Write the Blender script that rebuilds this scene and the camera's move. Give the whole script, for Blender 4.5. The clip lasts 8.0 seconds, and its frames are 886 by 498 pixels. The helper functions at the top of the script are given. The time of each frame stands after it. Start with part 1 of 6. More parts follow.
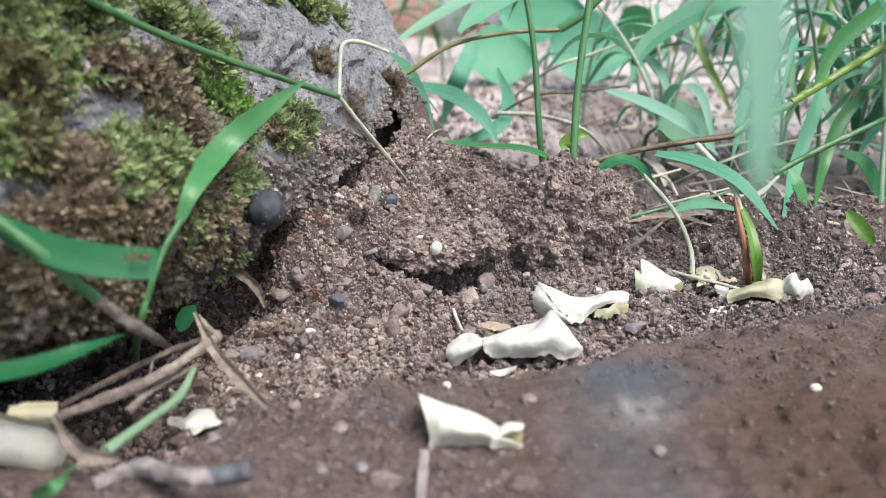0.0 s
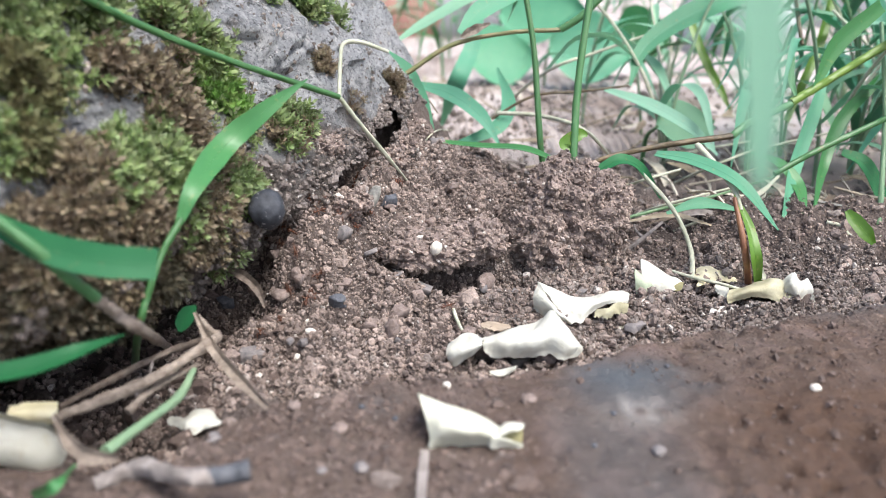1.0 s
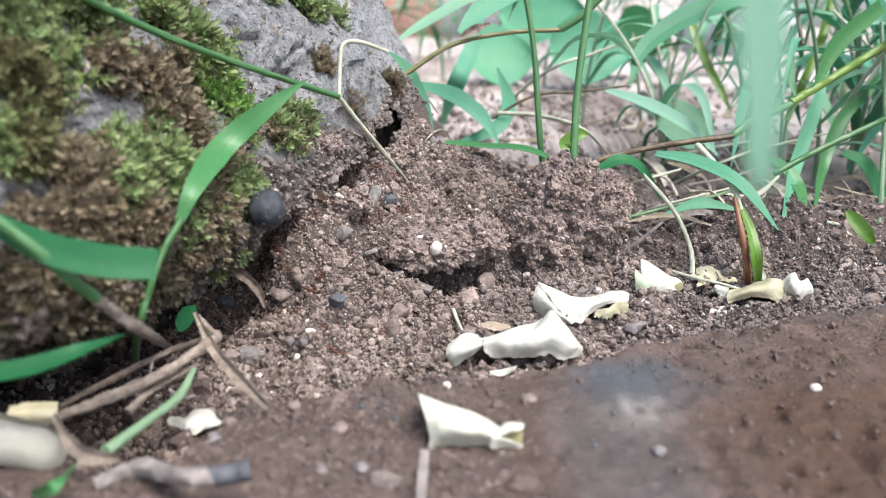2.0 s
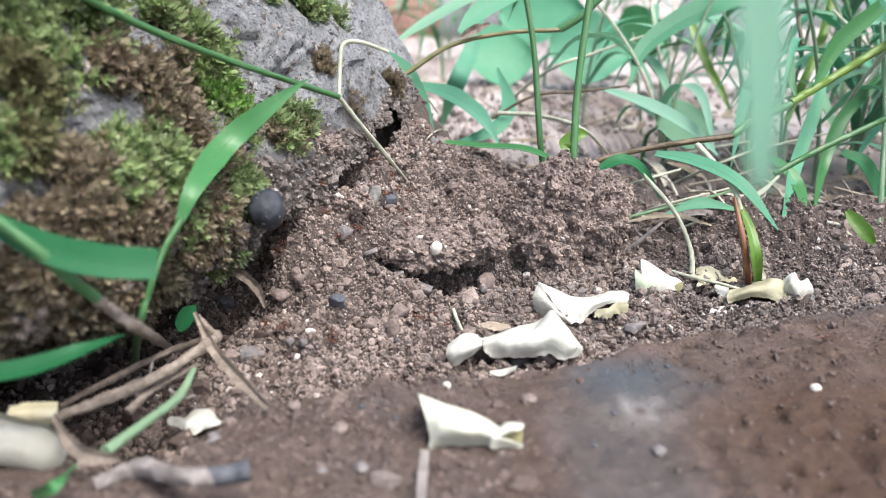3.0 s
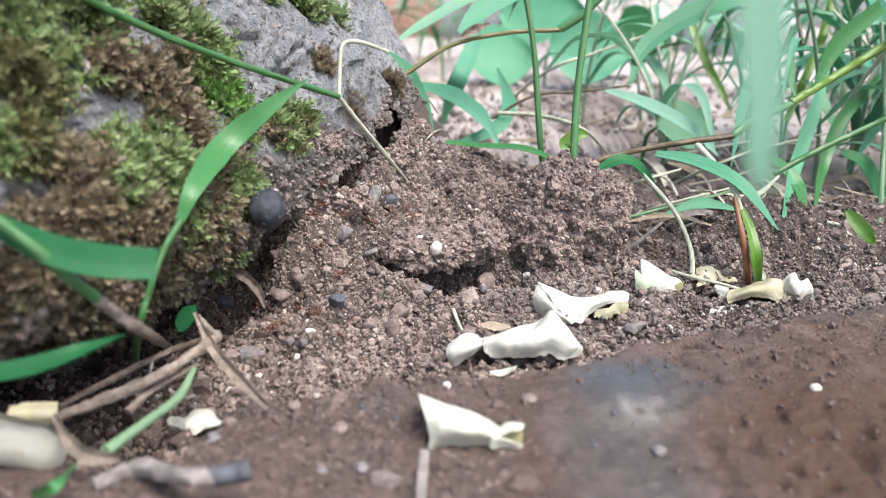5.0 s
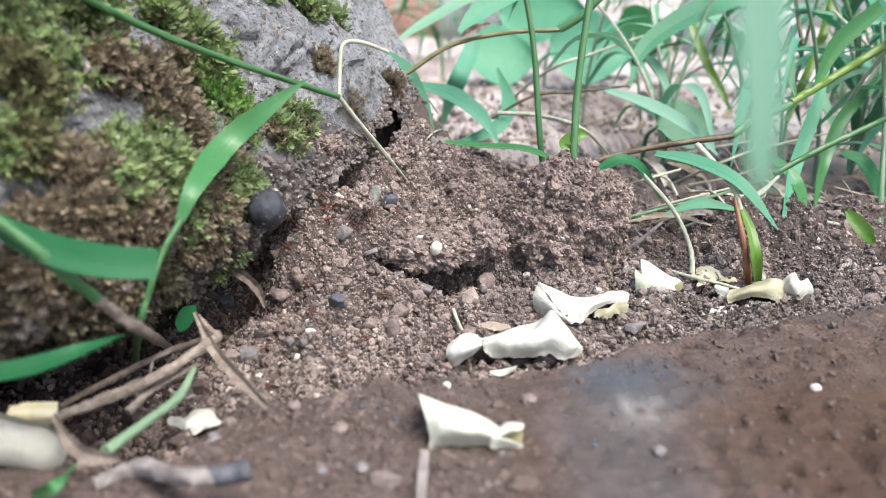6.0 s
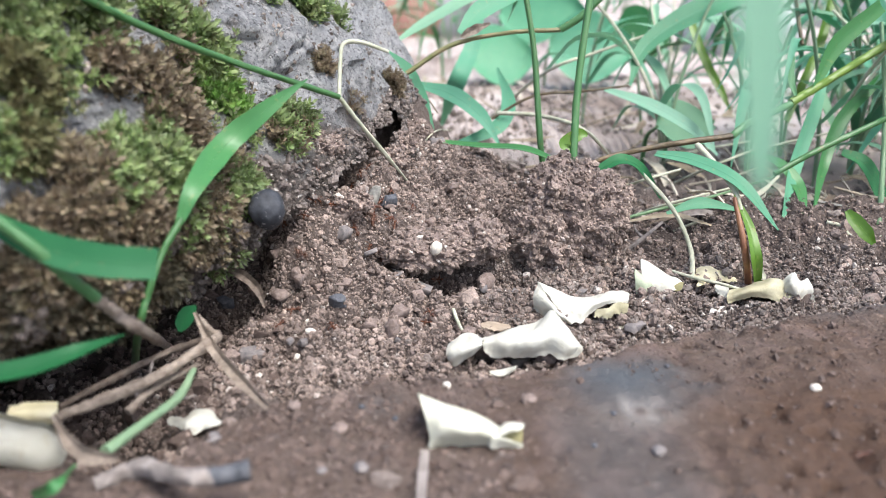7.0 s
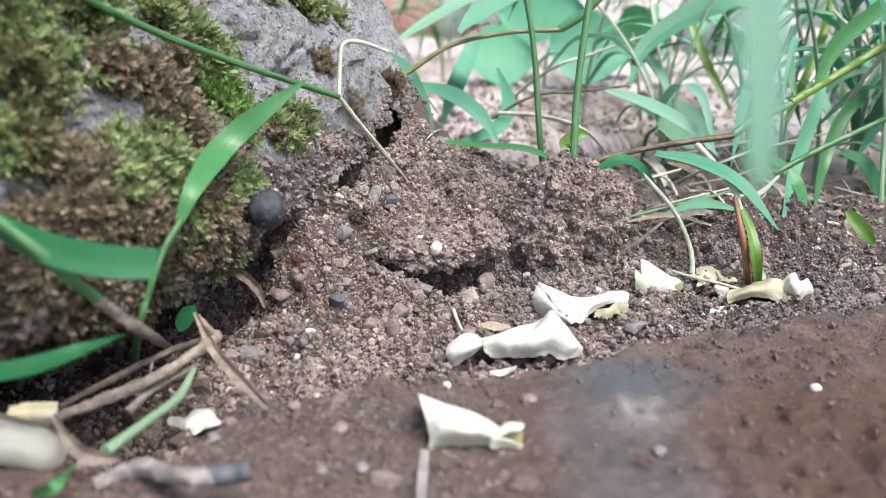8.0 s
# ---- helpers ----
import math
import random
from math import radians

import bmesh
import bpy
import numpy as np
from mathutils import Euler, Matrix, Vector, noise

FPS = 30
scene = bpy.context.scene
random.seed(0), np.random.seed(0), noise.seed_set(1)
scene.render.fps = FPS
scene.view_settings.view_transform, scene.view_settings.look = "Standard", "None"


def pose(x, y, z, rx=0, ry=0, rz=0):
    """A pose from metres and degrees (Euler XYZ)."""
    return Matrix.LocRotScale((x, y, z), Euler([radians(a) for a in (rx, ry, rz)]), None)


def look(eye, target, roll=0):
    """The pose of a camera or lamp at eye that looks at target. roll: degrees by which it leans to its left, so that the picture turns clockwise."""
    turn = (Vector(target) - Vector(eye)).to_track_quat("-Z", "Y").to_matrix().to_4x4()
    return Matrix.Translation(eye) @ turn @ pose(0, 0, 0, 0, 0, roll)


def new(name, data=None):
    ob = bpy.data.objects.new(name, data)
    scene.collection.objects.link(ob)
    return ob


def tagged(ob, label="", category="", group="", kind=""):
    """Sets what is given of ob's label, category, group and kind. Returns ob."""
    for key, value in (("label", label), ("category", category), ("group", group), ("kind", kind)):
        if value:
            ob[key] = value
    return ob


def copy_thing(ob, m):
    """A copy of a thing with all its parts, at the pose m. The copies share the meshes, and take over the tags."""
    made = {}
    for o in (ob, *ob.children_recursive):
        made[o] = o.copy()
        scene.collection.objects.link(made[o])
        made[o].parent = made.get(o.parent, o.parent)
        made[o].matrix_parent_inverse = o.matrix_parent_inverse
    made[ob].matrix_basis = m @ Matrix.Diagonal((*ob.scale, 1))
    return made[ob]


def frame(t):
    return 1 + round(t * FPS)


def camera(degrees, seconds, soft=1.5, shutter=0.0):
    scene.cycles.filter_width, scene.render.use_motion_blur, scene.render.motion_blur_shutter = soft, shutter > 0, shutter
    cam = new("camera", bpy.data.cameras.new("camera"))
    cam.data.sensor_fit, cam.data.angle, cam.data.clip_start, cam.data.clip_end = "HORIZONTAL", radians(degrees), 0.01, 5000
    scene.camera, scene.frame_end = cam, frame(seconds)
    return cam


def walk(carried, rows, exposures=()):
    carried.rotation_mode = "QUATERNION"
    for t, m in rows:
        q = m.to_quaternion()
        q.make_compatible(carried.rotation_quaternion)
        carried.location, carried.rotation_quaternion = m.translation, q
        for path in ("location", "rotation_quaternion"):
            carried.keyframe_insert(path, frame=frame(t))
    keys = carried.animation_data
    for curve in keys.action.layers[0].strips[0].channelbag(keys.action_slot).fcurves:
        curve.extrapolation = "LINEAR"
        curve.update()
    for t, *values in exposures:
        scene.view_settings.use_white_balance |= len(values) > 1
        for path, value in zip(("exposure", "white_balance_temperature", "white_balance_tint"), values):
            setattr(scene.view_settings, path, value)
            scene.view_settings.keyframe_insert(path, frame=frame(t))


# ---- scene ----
cam = camera(60, 8.0, soft=0.7, shutter=0.5)
STAND = pose(0, 0, 0.08, 70, 0, 0)
walk(cam, [(0, STAND), (8, STAND)], exposures=[(0, 0.88), (0.4, 1.05), (8, 1.05)])
cam.data.dof.use_dof = True
cam.data.dof.focus_distance = 0.222
cam.data.dof.aperture_fstop = 14.5

# ---------------------------------------------------------------- light
SUN_HEIGHT, SUN_TURN = radians(62), radians(135)
world = bpy.data.worlds.new("world")
scene.world = world
world.use_nodes = True
wn, wl = world.node_tree.nodes, world.node_tree.links
sky = wn.new("ShaderNodeTexSky")
sky.sky_type, sky.sun_disc = "NISHITA", False
sky.sun_elevation, sky.sun_rotation = SUN_HEIGHT, SUN_TURN
sky.dust_density, sky.ozone_density = 4.0, 1.0
wl.new(sky.outputs[0], wn["Background"].inputs[0])
wn["Background"].inputs[1].default_value = 0.135
sun = new("sun", bpy.data.lights.new("sun", "SUN"))
sun.data.energy, sun.data.angle, sun.data.color = 1.95, radians(30), (0.97, 0.98, 0.965)
sun.matrix_world = look((0.9, -0.9, 2.6), (0, 0, 0))


# ---------------------------------------------------------------- materials
class Mat:
    """A node material with a few short ways to add nodes."""

    def __init__(self, name):
        self.m = bpy.data.materials.new(name)
        self.m.use_nodes = True
        self.t = self.m.node_tree
        self.b = self.t.nodes["Principled BSDF"]
        self.coord = self.t.nodes.new("ShaderNodeTexCoord").outputs["Object"]

    def node(self, kind, **props):
        n = self.t.nodes.new(kind)
        for k, v in props.items():
            n.inputs[k].default_value = v
        return n

    def link(self, a, b):
        self.t.links.new(a, b)

    def noise(self, scale, detail=4.0, rough=0.6):
        n = self.node("ShaderNodeTexNoise", Scale=scale, Detail=detail, Roughness=rough)
        self.link(self.coord, n.inputs["Vector"])
        return n.outputs["Fac"]

    def ramp(self, fac, stops):
        n = self.t.nodes.new("ShaderNodeValToRGB")
        e = n.color_ramp.elements
        while len(e) < len(stops):
            e.new(0.5)
        for el, (p, c) in zip(e, stops):
            el.position, el.color = p, (*c, 1)
        self.link(fac, n.inputs[0])
        return n.outputs[0]

    def mix(self, fac, a, b, how="MIX"):
        n = self.t.nodes.new("ShaderNodeMix")
        n.data_type, n.blend_type = "RGBA", how
        for i, v in ((0, fac), (6, a), (7, b)):
            if isinstance(v, (int, float)):
                n.inputs[i].default_value = v
            elif isinstance(v, tuple):
                n.inputs[i].default_value = (*v, 1)
            else:
                self.link(v, n.inputs[i])
        return n.outputs[2]

    def maths(self, op, a, b=0.0):
        n = self.t.nodes.new("ShaderNodeMath")
        n.operation = op
        for i, v in enumerate((a, b)):
            if isinstance(v, (int, float)):
                n.inputs[i].default_value = v
            else:
                self.link(v, n.inputs[i])
        return n.outputs[0]

    def attr(self, name):
        n = self.t.nodes.new("ShaderNodeAttribute")
        n.attribute_name = name
        return n.outputs["Fac"]

    def island(self):
        return self.t.nodes.new("ShaderNodeNewGeometry").outputs["Random Per Island"]

    def each(self):
        return self.t.nodes.new("ShaderNodeObjectInfo").outputs["Random"]

    def bump(self, height, strength, distance):
        n = self.node("ShaderNodeBump", Strength=strength, Distance=distance)
        self.link(height, n.inputs["Height"])
        self.link(n.outputs[0], self.b.inputs["Normal"])

    def done(self, colour, rough, translucent=0.0, spec=0.5):
        for name, v in (("Base Color", colour), ("Roughness", rough), ("Specular IOR Level", spec)):
            if isinstance(v, tuple):
                self.b.inputs[name].default_value = (*v, 1)
            elif isinstance(v, (int, float)):
                self.b.inputs[name].default_value = v
            else:
                self.link(v, self.b.inputs[name])
        if translucent:
            tr = self.t.nodes.new("ShaderNodeBsdfTranslucent")
            if isinstance(colour, tuple):
                tr.inputs[0].default_value = (*colour, 1)
            else:
                self.link(colour, tr.inputs[0])
            mx = self.t.nodes.new("ShaderNodeMixShader")
            mx.inputs[0].default_value = translucent
            self.link(self.b.outputs[0], mx.inputs[1])
            self.link(tr.outputs[0], mx.inputs[2])
            self.link(mx.outputs[0], self.t.nodes["Material Output"].inputs[0])
        return self.m


def soil_material():
    m = Mat("soil")
    grain, patch, clay = m.noise(1400, 5, 0.7), m.noise(70, 5, 0.65), m.attr("clay")
    # far darker than the crumbs on top, so their gaps carry painted shade
    loose = m.mix(patch, (0.028, 0.020, 0.017), (0.072, 0.054, 0.047))
    loose = m.mix(m.ramp(grain, [(0.3, (0, 0, 0)), (0.75, (1, 1, 1))]), loose, (0.15, 0.12, 0.107))
    dark = m.mix(m.ramp(grain, [(0.25, (1, 1, 1)), (0.42, (0, 0, 0))]), loose, (0.035, 0.022, 0.018))
    smear = m.mix(m.ramp(m.noise(34, 5, 0.6), [(0.38, (0, 0, 0)), (0.62, (1, 1, 1))]), (0.082, 0.049, 0.033), (0.104, 0.076, 0.061))
    smear = m.mix(m.ramp(m.noise(230, 6, 0.7), [(0.48, (0, 0, 0)), (0.64, (0.85, 0.85, 0.85))]), smear, (0.045, 0.028, 0.021))
    smear = m.mix(m.ramp(m.noise(700, 4, 0.6), [(0.58, (0, 0, 0)), (0.7, (0.8, 0.8, 0.8))]), smear, (0.23, 0.175, 0.15))
    smear = m.mix(m.ramp(m.noise(120, 4, 0.6), [(0.48, (0, 0, 0)), (0.66, (0.6, 0.6, 0.6))]), smear, (0.165, 0.115, 0.10))
    smear = m.mix(m.ramp(m.noise(95, 5, 0.7), [(0.30, (0.7, 0.7, 0.7)), (0.45, (0, 0, 0))]), smear, (0.040, 0.026, 0.021))
    # warm brown clay on the right, darkened further to paint in the corner's shade
    smear = m.mix(m.attr("brown_shaded"), smear, m.mix(m.noise(150, 5, 0.7), (0.036, 0.020, 0.012), (0.105, 0.057, 0.035)))
    # blue-grey that puts the wet clay's reflection of the sky into the colour
    smear = m.mix(m.attr("sky_sheen"), smear, m.mix(m.noise(160, 5, 0.7), (0.052, 0.060, 0.070), (0.105, 0.112, 0.12)))
    # mottled white spot near the blue-grey area
    smear = m.mix(m.attr("white_patch"), smear, (0.3, 0.285, 0.27))
    # distant soil painted paler, standing in for brighter, hazier light behind
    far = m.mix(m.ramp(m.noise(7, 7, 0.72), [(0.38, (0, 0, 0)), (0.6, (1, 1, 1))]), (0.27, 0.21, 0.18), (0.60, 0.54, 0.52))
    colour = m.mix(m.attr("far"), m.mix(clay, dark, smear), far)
    v = m.node("ShaderNodeTexVoronoi", Scale=1500.0)
    m.link(m.coord, v.inputs["Vector"])
    m.bump(m.maths("SUBTRACT", m.noise(900, 5, 0.7), m.maths("MULTIPLY", v.outputs["Distance"], 0.5)), 0.8, 0.0007)
    tint = m.node("ShaderNodeTexVoronoi", Scale=620.0)
    m.link(m.coord, tint.inputs["Vector"])
    colour = m.mix(m.maths("MULTIPLY", m.attr("loose"), 0.6), colour, m.mix(tint.outputs["Color"], colour, (0.5, 0.5, 0.5), "OVERLAY"))
    return m.done(colour, m.ramp(clay, [(0, (0.9, 0.9, 0.9)), (1, (0.62, 0.62, 0.62))]), spec=0.35)


def crumb_material(name, low, high, flecks, rough=0.9):
    """Crumbs: tones that drift over the ground, a shade of its own for each crumb, a few pale flecks."""
    m = Mat(name)
    colour = m.mix(m.ramp(m.noise(75, 5, 0.65), [(0.3, (0, 0, 0)), (0.7, (1, 1, 1))]), low, high)
    shade = m.ramp(m.island(), [(0.0, (0.5, 0.48, 0.47)), (0.5, (0.9, 0.88, 0.87)), (1.0, (1.24, 1.22, 1.2))])
    colour = m.mix(1.0, colour, shade, "MULTIPLY")
    colour = m.mix(m.ramp(m.island(), [(0.972, (0, 0, 0)), (0.98, (0.85, 0.85, 0.85))]), colour, flecks)
    colour = m.mix(m.ramp(m.noise(1600, 4, 0.7), [(0.3, (0.8, 0.8, 0.8)), (0.6, (0, 0, 0))]), colour, (0.06, 0.042, 0.036))
    m.bump(m.noise(1800, 4, 0.7), 0.8, 0.0003)
    return m.done(colour, m.ramp(m.island(), [(0, (0.45, 0.45, 0.45)), (0.4, (0.85, 0.85, 0.85))]), spec=0.5)


def rock_material():
    m = Mat("boulder rock")
    base = m.mix(m.ramp(m.noise(30, 6, 0.7), [(0.36, (0, 0, 0)), (0.60, (1, 1, 1))]), (0.25, 0.26, 0.285), (0.56, 0.57, 0.59))
    base = m.mix(m.ramp(m.noise(260, 6, 0.75), [(0.45, (0, 0, 0)), (0.62, (0.9, 0.9, 0.9))]), base, (0.72, 0.72, 0.725))
    base = m.mix(m.ramp(m.noise(190, 7, 0.82), [(0.33, (1, 1, 1)), (0.45, (0, 0, 0))]), base, (0.05, 0.05, 0.055))
    base = m.mix(m.ramp(m.noise(800, 5, 0.75), [(0.38, (0.9, 0.9, 0.9)), (0.48, (0, 0, 0))]), base, (0.10, 0.10, 0.105))
    base = m.mix(m.ramp(m.noise(1100, 3, 0.6), [(0.60, (0, 0, 0)), (0.68, (1, 1, 1))]), base, (0.80, 0.79, 0.77))
    base = m.mix(m.ramp(m.noise(55, 6, 0.75), [(0.56, (0, 0, 0)), (0.72, (0.75, 0.75, 0.75))]), base, (0.17, 0.13, 0.095))
    soil = m.mix(m.ramp(m.noise(700, 6, 0.75), [(0.35, (0, 0, 0)), (0.65, (1, 1, 1))]), (0.035, 0.028, 0.024), (0.23, 0.195, 0.175))
    colour = m.mix(m.attr("humus"), m.mix(m.attr("earth"), base, soil), (0.06, 0.05, 0.035))
    m.bump(m.maths("ADD", m.noise(300, 9, 0.8), m.maths("MULTIPLY", m.noise(1200, 5, 0.8), 0.35)), 1.0, 0.0034)
    return m.done(colour, m.ramp(m.noise(120, 4, 0.6), [(0.3, (0.55, 0.55, 0.55)), (0.7, (0.85, 0.85, 0.85))]), spec=0.4)


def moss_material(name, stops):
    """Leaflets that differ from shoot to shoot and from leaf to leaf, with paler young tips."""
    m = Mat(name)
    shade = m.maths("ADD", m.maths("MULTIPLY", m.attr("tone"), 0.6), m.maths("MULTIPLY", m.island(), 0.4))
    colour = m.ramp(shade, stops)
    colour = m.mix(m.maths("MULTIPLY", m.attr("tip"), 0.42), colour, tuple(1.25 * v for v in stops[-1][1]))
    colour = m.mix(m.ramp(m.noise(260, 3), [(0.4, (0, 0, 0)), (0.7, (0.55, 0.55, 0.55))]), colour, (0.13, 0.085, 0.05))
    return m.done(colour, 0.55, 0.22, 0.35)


def leaf_material(name, a, b, blemish, rough=0.38, through_it=0.35, gloss=0.6):
    m = Mat(name)
    colour = m.mix(m.noise(60, 4), a, b)
    colour = m.mix(m.ramp(m.noise(500, 3), [(0.62, (0, 0, 0)), (0.74, (0.8, 0.8, 0.8))]), colour, blemish)
    tone = m.ramp(m.node("ShaderNodeObjectInfo").outputs["Random"], [(0.0, (0.72, 0.78, 0.62)), (0.5, (1, 1, 1)), (1.0, (1.12, 1.08, 0.98))])
    colour = m.mix(1.0, colour, tone, "MULTIPLY")
    m.bump(m.noise(900, 2), 0.15, 0.0003)
    return m.done(colour, rough, through_it, gloss)


def petal_material(name, a, b, edge):
    m = Mat(name)
    colour = m.mix(m.ramp(m.noise(130, 5, 0.6), [(0.4, (0, 0, 0)), (0.72, (1, 1, 1))]), a, b)
    colour = m.mix(m.ramp(m.noise(330, 4, 0.7), [(0.62, (0, 0, 0)), (0.78, (0.8, 0.8, 0.8))]), colour, edge)
    m.bump(m.noise(300, 6, 0.62), 0.6, 0.0009)
    return m.done(colour, 0.6, 0.15, 0.3)


def plain_material(name, a, b, scale, rough, spec=0.5, bump=0.4, size=0.0004):
    m = Mat(name)
    colour = m.mix(m.ramp(m.noise(scale, 5, 0.7), [(0.32, (0, 0, 0)), (0.68, (1, 1, 1))]), a, b)
    m.bump(m.noise(scale * 3, 4, 0.7), bump, size)
    return m.done(colour, rough, spec=spec)


SOIL = soil_material()
CRUMB = crumb_material("soil crumbs", (0.20, 0.155, 0.135), (0.46, 0.375, 0.33), (0.70, 0.65, 0.60))
LUMP = crumb_material("clay lumps", (0.10, 0.068, 0.055), (0.19, 0.145, 0.128), (0.24, 0.20, 0.18))
GRIT = crumb_material("grey grit", (0.16, 0.138, 0.126), (0.42, 0.365, 0.33), (0.68, 0.64, 0.59))
CAKED = crumb_material("caked earth", (0.15, 0.130, 0.120), (0.38, 0.335, 0.31), (0.60, 0.57, 0.54))
ROCK = rock_material()
MOSS_GREEN = moss_material("green moss", [(0.0, (0.068, 0.106, 0.032)), (0.4, (0.166, 0.269, 0.070)), (0.75, (0.273, 0.402, 0.122)), (0.93, (0.378, 0.465, 0.240)), (1.0, (0.439, 0.483, 0.349))])
MOSS_BRIGHT = moss_material("bright moss", [(0.0, (0.055, 0.118, 0.025)), (0.5, (0.150, 0.324, 0.055)), (1.0, (0.286, 0.486, 0.142))])
MOSS_BROWN = moss_material("brown moss", [(0.0, (0.064, 0.044, 0.029)), (0.4, (0.180, 0.133, 0.083)), (0.75, (0.276, 0.228, 0.134)), (0.92, (0.333, 0.310, 0.171)), (1.0, (0.398, 0.355, 0.292))])
# Withered moss coloured extra dark: shade under the boulder's brow is in the colour.
MOSS_SHADED = moss_material("withered moss with painted shade", [(0.0, (0.022, 0.021, 0.014)), (0.5, (0.055, 0.052, 0.034)), (1.0, (0.13, 0.12, 0.08))])
MOSS_OLIVE = moss_material("olive moss", [(0.0, (0.045, 0.052, 0.024)), (0.5, (0.13, 0.14, 0.06)), (1.0, (0.27, 0.27, 0.13))])
BLADE = leaf_material("grass blade", (0.055, 0.22, 0.075), (0.09, 0.31, 0.10), (0.2, 0.3, 0.1))
BLADE_DEEP = leaf_material("deep grass blade", (0.018, 0.12, 0.045), (0.03, 0.19, 0.075), (0.12, 0.16, 0.07), 0.5, 0.3, 0.25)
# Teal and paleness put the sky's reflection and the background's haze into leaf colour.
BLADE_FAR = leaf_material("sky-tinted grass blade", (0.11, 0.39, 0.255), (0.20, 0.50, 0.34), (0.3, 0.44, 0.28), 0.45, 0.45, 0.35)
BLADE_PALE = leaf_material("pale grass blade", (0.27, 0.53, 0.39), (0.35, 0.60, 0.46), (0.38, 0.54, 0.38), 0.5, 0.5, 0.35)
BLADE_LIME = leaf_material("lime grass blade", (0.10, 0.25, 0.03), (0.17, 0.31, 0.045), (0.3, 0.3, 0.1))
STEM = leaf_material("grass stem", (0.045, 0.16, 0.055), (0.09, 0.22, 0.085), (0.2, 0.16, 0.08), 0.45, 0.1)
STEM_PALE = leaf_material("pale grass stem", (0.17, 0.31, 0.18), (0.27, 0.38, 0.26), (0.3, 0.3, 0.2), 0.45, 0.2)
STEM_LIME = leaf_material("lime grass stem", (0.10, 0.20, 0.03), (0.17, 0.27, 0.05), (0.2, 0.26, 0.06), 0.45, 0.15)
STEM_DRY = plain_material("dry stalk", (0.13, 0.098, 0.078), (0.34, 0.285, 0.235), 420, 0.7, 0.3)
STEM_GREY = plain_material("weathered stalk", (0.13, 0.11, 0.10), (0.36, 0.32, 0.30), 200, 0.8, 0.3)
STEM_BROWN = plain_material("withered leaf", (0.07, 0.05, 0.04), (0.22, 0.18, 0.15), 500, 0.8, 0.3)
STEM_DARK = plain_material("dark stalk", (0.05, 0.04, 0.025), (0.15, 0.11, 0.06), 300, 0.5, 0.4)
STEM_OLIVE = plain_material("olive stalk", (0.11, 0.14, 0.05), (0.27, 0.22, 0.12), 160, 0.5, 0.4)
STRAW = plain_material("pale straw", (0.34, 0.36, 0.25), (0.55, 0.55, 0.45), 300, 0.6, 0.4)
def litter_material():
    m = Mat("plant litter")
    colour = m.ramp(m.island(), [(0.0, (0.11, 0.085, 0.065)), (0.4, (0.34, 0.28, 0.20)), (0.75, (0.52, 0.47, 0.37)), (1.0, (0.64, 0.60, 0.52))])
    colour = m.mix(m.ramp(m.noise(300, 4), [(0.5, (0, 0, 0)), (0.7, (0.6, 0.6, 0.6))]), colour, (0.14, 0.10, 0.07))
    return m.done(colour, 0.7, 0.1, 0.3)


LITTER = litter_material()
PETAL = petal_material("cream petal", (0.59, 0.58, 0.505), (0.66, 0.655, 0.595), (0.52, 0.47, 0.35))
PETAL_PALE = petal_material("pale yellow petal", (0.66, 0.66, 0.53), (0.73, 0.725, 0.63), (0.54, 0.50, 0.35))
PETAL_GREEN = petal_material("greenish petal", (0.40, 0.46, 0.33), (0.52, 0.56, 0.44), (0.3, 0.3, 0.16))
PETAL_YELLOW = petal_material("yellow petal", (0.64, 0.58, 0.37), (0.72, 0.67, 0.50), (0.46, 0.39, 0.21))
PETAL_OLIVE_PALE = petal_material("pale olive petal", (0.40, 0.37, 0.24), (0.55, 0.52, 0.37), (0.28, 0.22, 0.12))
PETAL_TAN = petal_material("tan petal", (0.40, 0.32, 0.24), (0.55, 0.47, 0.38), (0.22, 0.16, 0.10))
PETAL_OLIVE = petal_material("olive petal", (0.33, 0.30, 0.13), (0.47, 0.44, 0.25), (0.2, 0.15, 0.06))
PEBBLE_GREY = plain_material("grey pebble", (0.10, 0.095, 0.10), (0.27, 0.24, 0.23), 500, 0.75)
PEBBLE_CHIP = plain_material("pale grey chip", (0.13, 0.13, 0.12), (0.34, 0.33, 0.30), 420, 0.8)
PEBBLE_BLUE = plain_material("blue grey pebble", (0.045, 0.05, 0.062), (0.12, 0.125, 0.14), 600, 0.6)
def specked_material():
    m = Mat("dark smooth stone")
    colour = m.mix(m.ramp(m.noise(260, 5, 0.7), [(0.35, (0, 0, 0)), (0.65, (1, 1, 1))]), (0.018, 0.021, 0.028), (0.055, 0.060, 0.072))
    colour = m.mix(m.ramp(m.noise(900, 2, 0.5), [(0.66, (0, 0, 0)), (0.70, (1, 1, 1))]), colour, (0.42, 0.42, 0.42))
    m.bump(m.noise(700, 5, 0.7), 0.5, 0.0005)
    return m.done(colour, 0.62, spec=0.4)


PEBBLE_DARK = specked_material()
PEBBLE_WHITE = plain_material("white grain", (0.62, 0.57, 0.49), (0.83, 0.79, 0.72), 700, 0.5)
PEBBLE_BROWN = plain_material("brown lump", (0.15, 0.115, 0.102), (0.32, 0.255, 0.23), 700, 0.9, 0.2, 0.8)
BRICK = plain_material("brick", (0.30, 0.15, 0.12), (0.42, 0.25, 0.2), 60, 0.9)
CONCRETE = plain_material("far grey stone", (0.30, 0.31, 0.33), (0.45, 0.46, 0.48), 30, 0.8)


